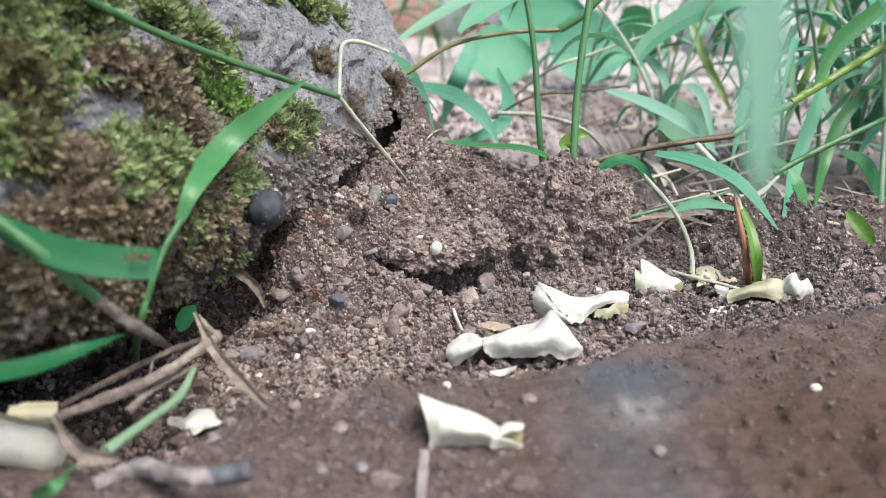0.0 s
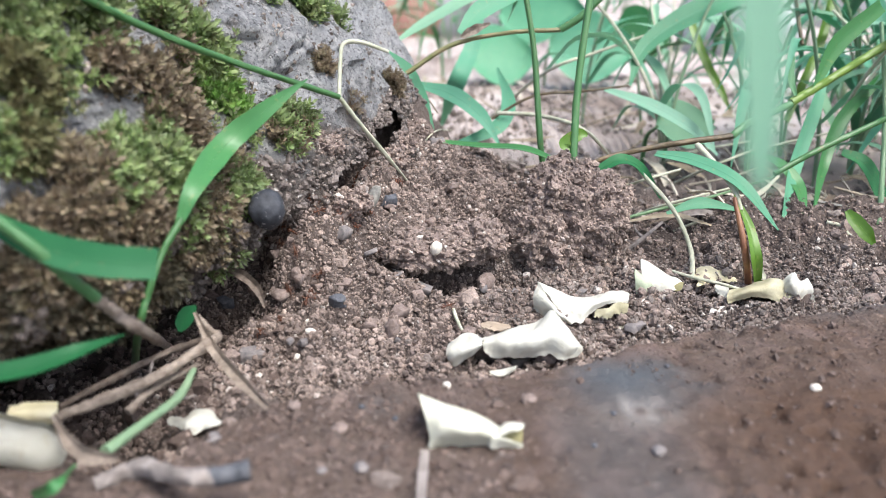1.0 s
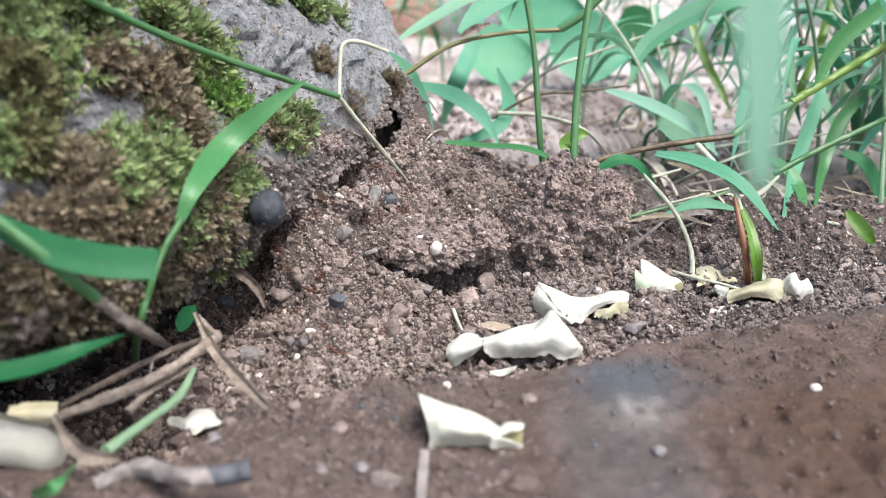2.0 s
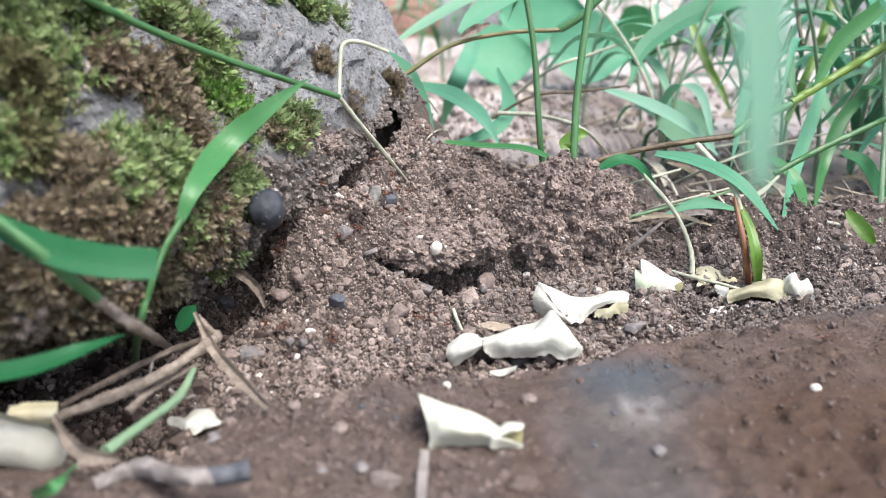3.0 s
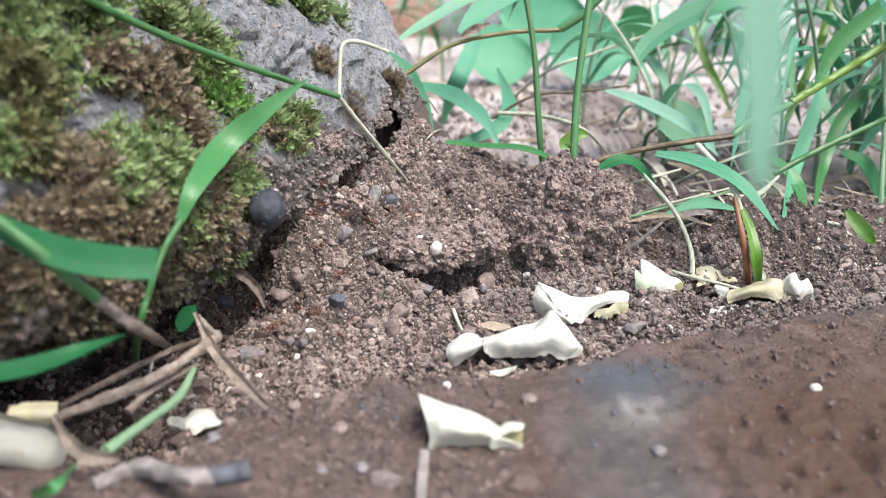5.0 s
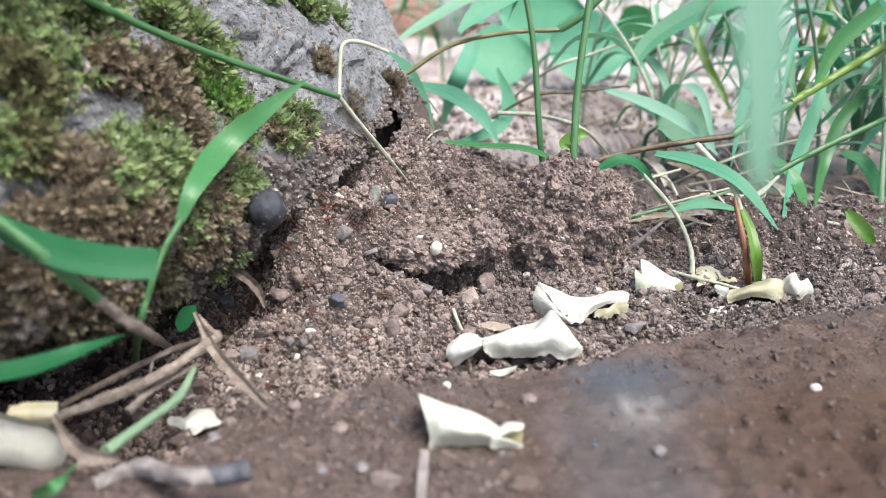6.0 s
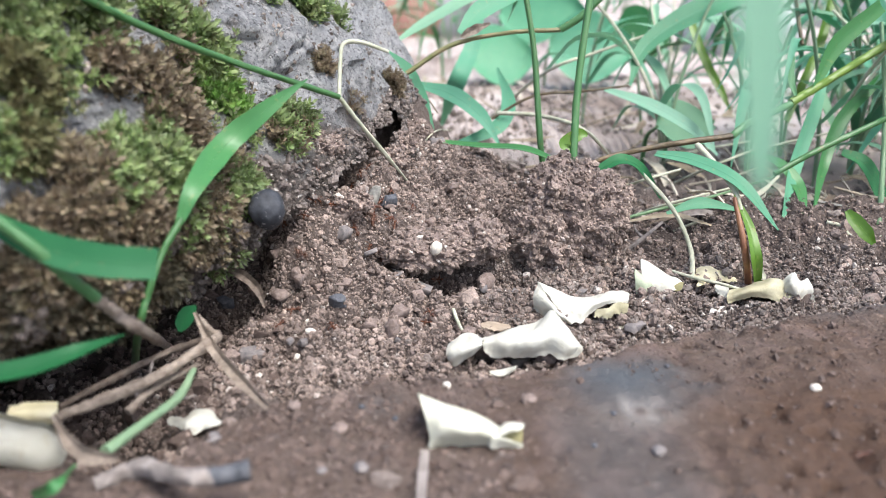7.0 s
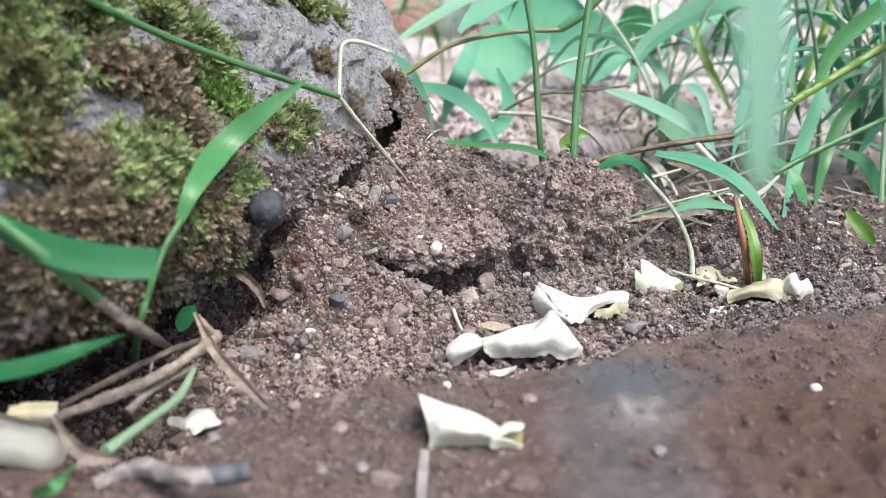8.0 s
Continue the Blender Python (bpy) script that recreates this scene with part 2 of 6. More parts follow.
# ---------------------------------------------------------------- mesh helpers
def part(name, bm, material, parent=None, label="", smooth=True):
    """Links a bmesh as one mesh object, under a thing or a part if one is given."""
    me = bpy.data.meshes.new(name)
    bm.to_mesh(me)
    bm.free()
    me.materials.append(material)
    if smooth:
        me.shade_smooth()
        me.set_sharp_from_angle(angle=radians(48))
    ob = new(name, me)
    ob.parent = parent
    return tagged(ob, label)


def array_mesh(name, verts, faces, material, smooth=False):
    me = bpy.data.meshes.new(name)
    me.from_pydata(verts.tolist() if isinstance(verts, np.ndarray) else verts, [], faces.tolist() if isinstance(faces, np.ndarray) else faces)
    me.materials.append(material)
    if smooth:
        me.shade_smooth()
    return new(name, me)


def spline(points, n):
    """n points of a smooth curve through the given ones."""
    p = [Vector(q) for q in points]
    p = [2 * p[0] - p[1]] + p + [2 * p[-1] - p[-2]]
    out, spans = [], len(points) - 1
    for i in range(n):
        s = i / (n - 1) * spans
        k = min(int(s), spans - 1)
        t = s - k
        a, b, c, d = p[k:k + 4]
        out.append(0.5 * (2 * b + (c - a) * t + (2 * a - 5 * b + 4 * c - d) * t * t + (3 * b - a - 3 * c + d) * t ** 3))
    return out


def level(values, s):
    """A value between the given ones, at s from 0 to 1."""
    return float(np.interp(s, np.linspace(0, 1, len(values)), values))


def tube(points, radii, sides=8, n=24, rough=0.0, seed=1):
    """A closed tube along a curve."""
    rng = random.Random(seed)
    bm, rings, line = bmesh.new(), [], spline(points, n)
    for i, c in enumerate(line):
        along = (line[min(i + 1, n - 1)] - line[max(i - 1, 0)]).normalized()
        a = along.orthogonal().normalized() if i == 0 else (a - along * a.dot(along)).normalized()
        b = along.cross(a)
        r = level(radii, i / (n - 1))
        ring = []
        for k in range(sides):
            g = 2 * math.pi * k / sides
            ring.append(bm.verts.new(c + (a * math.cos(g) + b * math.sin(g)) * r * (1 + rough * rng.uniform(-1, 1))))
        rings.append(ring)
    for p, q in zip(rings, rings[1:]):
        for k in range(sides):
            bm.faces.new((p[k], p[(k + 1) % sides], q[(k + 1) % sides], q[k]))
    bm.faces.new(rings[0][::-1]), bm.faces.new(rings[-1])
    return bm


def blade(points, widths, face=(0, -1, 0.4), fold=0.18, n=26, thick=0.00012, twist=0.0, wave=0.0):
    """A leaf blade along a curve: folded at its midrib, closed, a little thick."""
    bm, line, rows = bmesh.new(), spline(points, n), []
    face = Vector(face).normalized()
    for i, c in enumerate(line):
        s = i / (n - 1)
        along = (line[min(i + 1, n - 1)] - line[max(i - 1, 0)]).normalized()
        side = along.cross(face).normalized()
        side = Matrix.Rotation(twist * s, 3, along) @ side
        up = side.cross(along).normalized()
        w = max(level(widths, s) / 2, 0.00008)
        top = []
        for k in (-1, -0.5, 0, 0.5, 1):
            ripple = wave * w * math.sin(s * 17 + k * 2.1) * abs(k)
            top.append(c + side * w * k + up * (abs(k) * fold * w + ripple))
        low = [q - up * thick for q in top]
        rows.append([bm.verts.new(q) for q in top + low[::-1]])
    m = len(rows[0])
    for p, q in zip(rows, rows[1:]):
        for k in range(m):
            bm.faces.new((p[k], p[(k + 1) % m], q[(k + 1) % m], q[k]))
    bm.faces.new(rows[0][::-1]), bm.faces.new(rows[-1])
    return bm


def lump(radii, detail=3, rough=0.2, scale=1.5, seed=0, flat=0.0):
    """An uneven stone or clod about the origin."""
    bm = bmesh.new()
    bmesh.ops.create_icosphere(bm, subdivisions=detail, radius=1)
    shift = Vector((seed * 3.17, seed * 1.71, seed * 2.39))
    for v in bm.verts:
        d = v.co.normalized()
        f = 1 + rough * (noise.noise(d * scale + shift) + 0.5 * noise.noise(d * scale * 2.7 + shift) + 0.25 * noise.noise(d * scale * 6 + shift))
        v.co = Vector((d.x * radii[0] * f, d.y * radii[1] * f, d.z * radii[2] * f))
        if flat and v.co.z < -flat * radii[2]:
            v.co.z = -flat * radii[2]
    return bm


def sheet(outline, curl, seed=0, n=18, m=10, thick=0.00025, crumple=0.0012):
    """A dried petal about the origin: a closed thin sheet. outline(s) gives the half widths (low, high) at s along x from 0 to 1; curl(s, k) its lift."""
    bm, tops, lows = bmesh.new(), [], []
    shift = Vector((seed * 5.3, seed * 2.9, 0))
    for i in range(n):
        s = i / (n - 1)
        x, lo, hi = outline(s)
        row, row2 = [], []
        for j in range(m):
            k = j / (m - 1) * 2 - 1
            y = lo + (hi - lo) * (k + 1) / 2
            q = Vector((x, y, 0))
            lift = curl(s, k) + crumple * noise.noise(q * 160 + shift) + 0.5 * crumple * noise.noise(q * 420 + shift)
            row.append(bm.verts.new((x, y, lift)))
            row2.append(bm.verts.new((x, y, lift - thick)))
        tops.append(row), lows.append(row2)
    for i in range(n - 1):
        for j in range(m - 1):
            bm.faces.new((tops[i][j], tops[i + 1][j], tops[i + 1][j + 1], tops[i][j + 1]))
            bm.faces.new((lows[i][j], lows[i][j + 1], lows[i + 1][j + 1], lows[i + 1][j]))
        for j in (0, m - 1):
            bm.faces.new((tops[i][j], tops[i + 1][j], lows[i + 1][j], lows[i][j]))
    for i in (0, n - 1):
        for j in range(m - 1):
            bm.faces.new((tops[i][j], tops[i][j + 1], lows[i][j + 1], lows[i][j]))
    bmesh.ops.recalc_face_normals(bm, faces=bm.faces)
    return bm


# ---------------------------------------------------------------- land
def smooth_step(a, b, x):
    t = np.clip((x - a) / (b - a), 0, 1)
    return t * t * (3 - 2 * t)


def lattice(x, y, seed):
    h = np.sin(x * 127.1 + y * 311.7 + seed * 74.7) * 43758.5453
    return h - np.floor(h)


def value_noise(x, y, seed=0):
    """Smooth noise from -1 to 1 over arrays."""
    i, j = np.floor(x), np.floor(y)
    u, v = x - i, y - j
    u, v = u * u * (3 - 2 * u), v * v * (3 - 2 * v)
    a, b = lattice(i, j, seed), lattice(i + 1, j, seed)
    c, d = lattice(i, j + 1, seed), lattice(i + 1, j + 1, seed)
    return 2 * (a + (b - a) * u + (c - a) * v + (a - b - c + d) * u * v) - 1


def cells(x, y, seed=0):
    """Rounded grains packed side by side: 1 on a grain's top, towards 0 in the joints."""
    i, j = np.floor(x), np.floor(y)
    best = np.full(np.shape(x), 9.0)
    for a in (-1, 0, 1):
        for b in (-1, 0, 1):
            cx, cy = i + a + 0.1 + 0.8 * lattice(i + a, j + b, seed), j + b + 0.1 + 0.8 * lattice(i + a, j + b, seed + 3.3)
            best = np.minimum(best, (x - cx) ** 2 + (y - cy) ** 2)
    return np.sqrt(np.clip(1 - best, 0, 1))


def bump_at(x, y, cx, cy, rx, ry, turn=0.0):
    c, s = math.cos(turn), math.sin(turn)
    u, v = (x - cx) * c + (y - cy) * s, -(x - cx) * s + (y - cy) * c
    return np.exp(-((u / rx) ** 2 + (v / ry) ** 2))


def ledge_line(x):
    """How far the hard clay ledge reaches at x."""
    return np.interp(x, [-0.12, -0.078, -0.066, -0.0557, -0.0453, -0.0431, -0.0341, -0.0166, 0.0241, 0.0484, 0.1144, 0.2],
                     [0.128, 0.122, 0.114, 0.1086, 0.1151, 0.125, 0.1331, 0.1375, 0.1483, 0.1621, 0.1818, 0.205])


def ledge_mask(x, y):
    edge = ledge_line(x) + 0.0015 * value_noise(x * 160, y * 160, 5)
    return (1 - smooth_step(edge - 0.003, edge + 0.005, y)) * (1 - smooth_step(0.2, 0.5, np.abs(x))) * smooth_step(-0.5, -0.2, y)


BOULDER = (-0.150, 0.244, 0.071)
BOULDER_SIZE = (0.150, 0.124, 0.070)
BOULDER_DROP = 0.092


def boulder_lean(z):
    """How far the face leans back at a height: it is undercut below its brow."""
    return np.where(z > 0.022, 0.62 * (z - 0.03), -0.00496 - 0.5 * (z - 0.022))


def boulder_frame(x, y, z):
    """Along, across and up in the boulder, whose face leans back."""
    dx, dy = x - BOULDER[0], y - BOULDER[1]
    return dx * 0.42 + dy * 0.906, -dx * 0.906 + dy * 0.42 - boulder_lean(z), z - BOULDER[2]


def boulder_off(x, y):
    """How far along the boulder a place lies, and how far out from its foot."""
    u, v, _ = boulder_frame(x, y, 0.03)
    r = (np.abs(u / BOULDER_SIZE[0]) ** 3.4 + np.abs(v / BOULDER_SIZE[1]) ** 3.4) ** (1 / 3.4)
    return u, (r - 0.97) * 0.124


CREVICE = [(-0.0300, 0.2115, 0.0205), (-0.0296, 0.2185, 0.0220), (-0.0280, 0.2239, 0.0252), (-0.0243, 0.2336, 0.0279), (-0.0204, 0.2441, 0.0291), (-0.0178, 0.2555, 0.0311), (-0.0154, 0.2643, 0.0333)]


def crevice_off(p):
    """How far points, rows of two or three coordinates, lie from the crevice under the boulder's brow."""
    best = np.full(len(p), 9.0)
    for a, b in zip(CREVICE, CREVICE[1:]):
        a, b = np.array(a[:p.shape[1]]), np.array(b[:p.shape[1]])
        t = np.clip((p - a) @ (b - a) / ((b - a) @ (b - a)), 0, 1)
        best = np.minimum(best, np.linalg.norm(p - a - t[:, None] * (b - a), axis=1))
    return best


def land_shape(x, y):
    low = -0.009 - 0.006 * smooth_step(0.3, 1.2, y)
    ledge = ledge_mask(x, y)
    trough = (1 - smooth_step(-0.066, -0.044, x)) * smooth_step(0.0, 0.012, y - ledge_line(x)) * (1 - smooth_step(0.3, 0.4, y)) * smooth_step(-0.5, -0.25, x)
    rise = np.interp(y, [0.165, 0.2, 0.219, 0.228, 0.245, 0.265, 0.285, 0.33], [0, 0.004, 0.009, 0.014, 0.0225, 0.030, 0.024, 0])
    across = np.interp(x, [-0.075, -0.055, -0.035, -0.01, 0.01, 0.03, 0.045, 0.055, 0.066], [0.35, 0.75, 0.98, 1.0, 0.84, 0.66, 0.5, 0.25, 0])
    bank = 0.014 * smooth_step(0.075, 0.1, x) * (1 - smooth_step(0.3, 0.6, x)) * bump_at(0, y, 0, 0.247, 1, 0.022)
    # soil heaped against the boulder's far half, and the bed on which it lies
    along, off = boulder_off(x, y)
    heap = smooth_step(-0.014, 0.018, along) * (1 - smooth_step(0.12, 0.17, along)) * np.exp(-np.clip(off, 0, None) / 0.015)
    z = low + trough * -0.012 + np.maximum(rise * across, 0.041 * heap) + bank
    z = z + (0.045 - z) * smooth_step(-0.052, -0.072, off) * smooth_step(0.05, 0.12, y)
    z = z - 0.016 * bump_at(x, y, -0.0545, 0.199, 0.0090, 0.015, -0.3)
    gap = crevice_off(np.stack([np.ravel(x) + 0.003, np.ravel(y) - 0.005], 1)).reshape(np.shape(x))
    z = z - 0.034 * np.exp(-(gap / 0.0062) ** 2) - 0.012 * bump_at(x, y, -0.0285, 0.2165, 0.0045, 0.0060, 0.35)
    z = z + 0.004 * bump_at(x, y, 0.001, 0.2145, 0.012, 0.004, 0.12) - 0.018 * bump_at(x, y, -0.0005, 0.2062, 0.0165, 0.0055, 0.14)
    top = -0.0005 + 0.004 * smooth_step(0.06, 0.12, x) * 0.4
    return z * (1 - ledge) + top * ledge, ledge


def grains(x, y):
    """Crumb relief of loose soil, coarser in some places than in others."""
    wx, wy = x + 0.0004 * value_noise(x * 500, y * 500, 31), y + 0.0004 * value_noise(x * 500, y * 500, 32)
    coarse = smooth_step(-0.3, 0.5, value_noise(x * 70, y * 70, 33))
    z = 0.0034 * coarse * cells(wx * 250, wy * 250, 34) + 0.0018 * cells(wx * 520, wy * 520, 35)
    return z + 0.0006 * cells(x * 1000, y * 1000, 36) - 0.0030


def land_height(x, y):
    z, ledge = land_shape(x, y)
    loose = 1 - ledge
    z = z + loose * (0.0016 * value_noise(x * 95, y * 95, 1) + 0.0022 * (0.5 - np.abs(value_noise(x * 230, y * 230, 2))) * 2 + 0.0014 * (0.5 - np.abs(value_noise(x * 430, y * 430, 3))) * 2 + grains(x, y))
    z = z + ledge * (0.0009 * value_noise(x * 60, y * 60, 4) + 0.0004 * value_noise(x * 210, y * 210, 6) + 0.0003 * value_noise(x * 520, y * 520, 16))
    z = z + ledge * (1 - smooth_step(-0.005, 0.02, x)) * 0.0022 * cells(x * 170, y * 170, 22) * smooth_step(-0.2, 0.5, value_noise(x * 80, y * 80, 23))
    z = z - ledge * smooth_step(0.035, 0.06, x) * 0.0030 * np.clip(value_noise(x * 230, y * 260, 18) - 0.2, 0, 1)
    return z + 0.01 * smooth_step(0.35, 1.5, np.hypot(x, y)) * (value_noise(x * 6, y * 6, 7) + value_noise(x * 1.3, y * 1.3, 17))


def land_z(x, y):
    return float(land_height(np.array([x]), np.array([y]))[0])


def land_normal(x, y, e=0.002):
    """The slope of the land's large form."""
    f = lambda a, b: float(land_shape(np.array([a]), np.array([b]))[0][0])
    return Vector((f(x - e, y) - f(x + e, y), f(x, y - e) - f(x, y + e), 2 * e)).normalized()


def stretched(lo, hi, step, reach, growth=1.13):
    """Grid lines: even from lo to hi, then ever wider out to reach."""
    core = list(np.arange(lo, hi, step))
    a, s = [core[-1]], step
    while a[-1] < reach:
        s *= growth
        a.append(a[-1] + s)
    b, s = [core[0]], step
    while b[-1] > -reach:
        s *= growth
        b.append(b[-1] - s)
    return np.array(b[:0:-1] + core + a[1:])


def build_ground():
    xs, ys = stretched(-0.078, 0.125, 0.00054, 90, 1.12), stretched(0.085, 0.285, 0.00054, 90, 1.12)
    gx, gy = np.meshgrid(xs, ys)
    x, y = gx.ravel(), gy.ravel()
    z = land_height(x, y)
    nx, ny = len(xs), len(ys)
    i = (np.arange(ny - 1)[:, None] * nx + np.arange(nx - 1)[None, :]).ravel()
    ob = array_mesh("ground", np.stack([x, y, z], 1), np.stack([i, i + 1, i + nx + 1, i + nx], 1), SOIL, True)
    ledge = ledge_mask(x, y)
    # distance mask of the pale soil colour that imitates haze
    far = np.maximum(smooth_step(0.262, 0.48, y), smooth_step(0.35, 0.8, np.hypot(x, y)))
    # where the sky's reflection is painted on the clay
    sky_sheen = np.clip(1.3 * bump_at(x, y, 0.0385, 0.1415, 0.0155, 0.0125, 0.35) - 0.2 + 0.25 * value_noise(x * 130, y * 130, 8), 0, 1) * ledge
    sky_sheen = np.maximum(sky_sheen, 0.38 * smooth_step(0.016, 0.024, x) * (1 - smooth_step(0.036, 0.05, x)) * (1 - smooth_step(0.12, 0.14, y)) * smooth_step(0.02, 0.06, y))
    sky_sheen = sky_sheen + 0.6 * bump_at(x, y, -0.0125, 0.131, 0.004, 0.003) + 0.5 * bump_at(x, y, 0.103, 0.178, 0.02, 0.006, 0.2)
    white_patch = np.clip(0.8 * bump_at(x, y, 0.0375, 0.1285, 0.0055, 0.0042) * (0.6 + 0.7 * value_noise(x * 420, y * 420, 9)), 0, 1)
    for name, values in (("clay", ledge * (0.55 + 0.45 * smooth_step(0.0, 0.03, x + 0.01 * value_noise(x * 90, y * 90, 21)))), ("sky_sheen", np.clip(sky_sheen, 0, 1)), ("loose", (1 - ledge) * (1 - far)), ("white_patch", white_patch), ("brown_shaded", 0.95 * smooth_step(0.035, 0.07, x) * (1 - smooth_step(0.13, 0.16, y)) * ledge), ("far", far)):
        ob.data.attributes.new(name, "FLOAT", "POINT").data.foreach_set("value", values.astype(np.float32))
    tagged(ob, "brown crumbly earth with a smeared clay ledge and an ant mound", "ground", kind="structure")


# twenty-sided crumb
_t = (1 + 5 ** 0.5) / 2
CRUMB_VERTS = np.array([(-1, _t, 0), (1, _t, 0), (-1, -_t, 0), (1, -_t, 0), (0, -1, _t), (0, 1, _t), (0, -1, -_t), (0, 1, -_t), (_t, 0, -1), (_t, 0, 1), (-_t, 0, -1), (-_t, 0, 1)]) / 1.9
CRUMB_FACES = np.array([(0, 11, 5), (0, 5, 1), (0, 1, 7), (0, 7, 10), (0, 10, 11), (1, 5, 9), (5, 11, 4), (11, 10, 2), (10, 7, 6), (7, 1, 8), (3, 9, 4), (3, 4, 2), (3, 2, 6), (3, 6, 8), (3, 8, 9), (4, 9, 5), (2, 4, 11), (6, 2, 10), (8, 6, 7), (9, 8, 1)])


CHIP_VERTS = np.array([(1, 0, 0), (-1, 0, 0), (0, 1, 0), (0, -1, 0), (0, 0, 1), (0, 0, -1)]) * 1.1
CHIP_FACES = np.array([(0, 2, 4), (2, 1, 4), (1, 3, 4), (3, 0, 4), (2, 0, 5), (1, 2, 5), (3, 1, 5), (0, 3, 5)])


def crumbs(name, centres, sizes, material, rng, small=False):
    """Many small uneven crumbs as one mesh."""
    base, sides = (CHIP_VERTS, CHIP_FACES) if small else (CRUMB_VERTS, CRUMB_FACES)
    m = len(base)
    n = len(centres)
    q = rng.normal(size=(n, 4))
    q /= np.linalg.norm(q, axis=1)[:, None]
    w, x, y, z = q.T
    rot = np.stack([1 - 2 * (y * y + z * z), 2 * (x * y - w * z), 2 * (x * z + w * y), 2 * (x * y + w * z), 1 - 2 * (x * x + z * z), 2 * (y * z - w * x),
                    2 * (x * z - w * y), 2 * (y * z + w * x), 1 - 2 * (x * x + y * y)], 1).reshape(n, 3, 3)
    shape = base[None] * rng.uniform(0.6, 1.28, (n, m, 1)) * rng.uniform(0.62, 1.12, (n, 1, 3))
    verts = np.einsum("nij,nkj->nki", rot, shape) * sizes[:, None, None] + centres[:, None, :]
    faces = (sides[None] + (np.arange(n) * m)[:, None, None]).reshape(-1, 3)
    return array_mesh(name, verts.reshape(-1, 3), faces, material)


def scatter(name, n, box, size, material, seed, keep=None, label="", sink=0.25, small=False, most=4.0):
    rng = np.random.default_rng(seed)
    x, y = rng.uniform(box[0], box[1], n), rng.uniform(box[2], box[3], n)
    if keep is not None:
        k = rng.uniform(0, 1, n) < keep(x, y)
        x, y = x[k], y[k]
    s = np.clip(rng.lognormal(math.log(size), 0.5, len(x)), size * 0.4, size * most)
    z = land_height(x, y) + s * sink
    ob = crumbs(name, np.stack([x, y, z], 1), s, material, rng, small)
    return tagged(ob, label, "soil", kind="stuff")


def build_crumbs():
    loose = lambda x, y: 1 - ledge_mask(x, y)
    dusted = lambda x, y: ledge_mask(x, y) * np.clip(1 - 1.3 * bump_at(x, y, 0.034, 0.125, 0.018, 0.03), 0, 1)
    scatter("soil_crumbs", 70000, (-0.072, 0.064, 0.145, 0.275), 0.0003, CRUMB, 11, loose, "fine brown soil crumbs covering the ant mound", 0.6, True, 1.6)
    scatter("soil_crumbs", 22000, (-0.072, 0.064, 0.145, 0.275), 0.0005, CRUMB, 10, loose, "brown soil crumbs on the ant mound", 0.4, False, 2.4)
    scatter("soil_crumbs", 420, (-0.085, 0.07, 0.14, 0.28), 0.0011, CRUMB, 12, loose, "larger dark brown soil crumbs on the ant mound", -0.2)
    scatter("soil_crumbs", 20000, (0.05, 0.19, 0.15, 0.29), 0.00034, CRUMB, 19, loose, "fine brown crumbs on the soil bank", 0.6, True, 1.7)
    scatter("grit", 19000, (0.010, 0.135, 0.165, 0.226), 0.0004, GRIT, 43, loose, "pale dusty grit among the petals", 0.6, True, 2.0)
    scatter("soil_crumbs", 6000, (0.04, 0.19, 0.15, 0.29), 0.0006, CRUMB, 13, loose, "loose brown soil crumbs among the petals")
    scatter("grit", 2200, (-0.06, 0.15, 0.14, 0.27), 0.00045, GRIT, 14, loose, "pale and grey grit mixed into the soil")
    scatter("grit", 700, (0.03, 0.12, 0.16, 0.22), 0.0008, GRIT, 15, loose, "pale grit round the fallen petals", 0.25, False, 2.0)
    scatter("clay_crumbs", 8000, (-0.08, 0.14, 0.08, 0.19), 0.0003, LUMP, 16, dusted, "fine crumbs lying on the clay ledge", 0.2, True)
    scatter("clay_crumbs", 900, (-0.075, 0.015, 0.085, 0.14), 0.0007, LUMP, 17, ledge_mask, "soil lumps on the clay ledge", -0.2)
    scatter("clay_lumps", 1100, (-0.07, 0.012, 0.085, 0.142), 0.0010, LUMP, 27, ledge_mask, "half-buried clay lumps on the ledge", -0.45, False, 2.2)
    hollow = lambda x, y: (1 - ledge_mask(x, y)) * (1 - smooth_step(-0.05, -0.035, x))
    scatter("soil_crumbs", 5000, (-0.12, -0.035, 0.115, 0.215), 0.0006, CRUMB, 41, hollow, "soil crumbs lying in the hollow under the boulder", 0.4, False, 2.4)
    scatter("soil_crumbs", 500, (-0.12, -0.035, 0.115, 0.215), 0.0015, LUMP, 42, hollow, "dark soil lumps in the hollow under the boulder", 0.2, False, 2.0)
    scatter("far_crumbs", 5200, (-0.1, 0.4, 0.255, 0.62), 0.0012, GRIT, 18, None, "earth lumps and grit between the weeds")


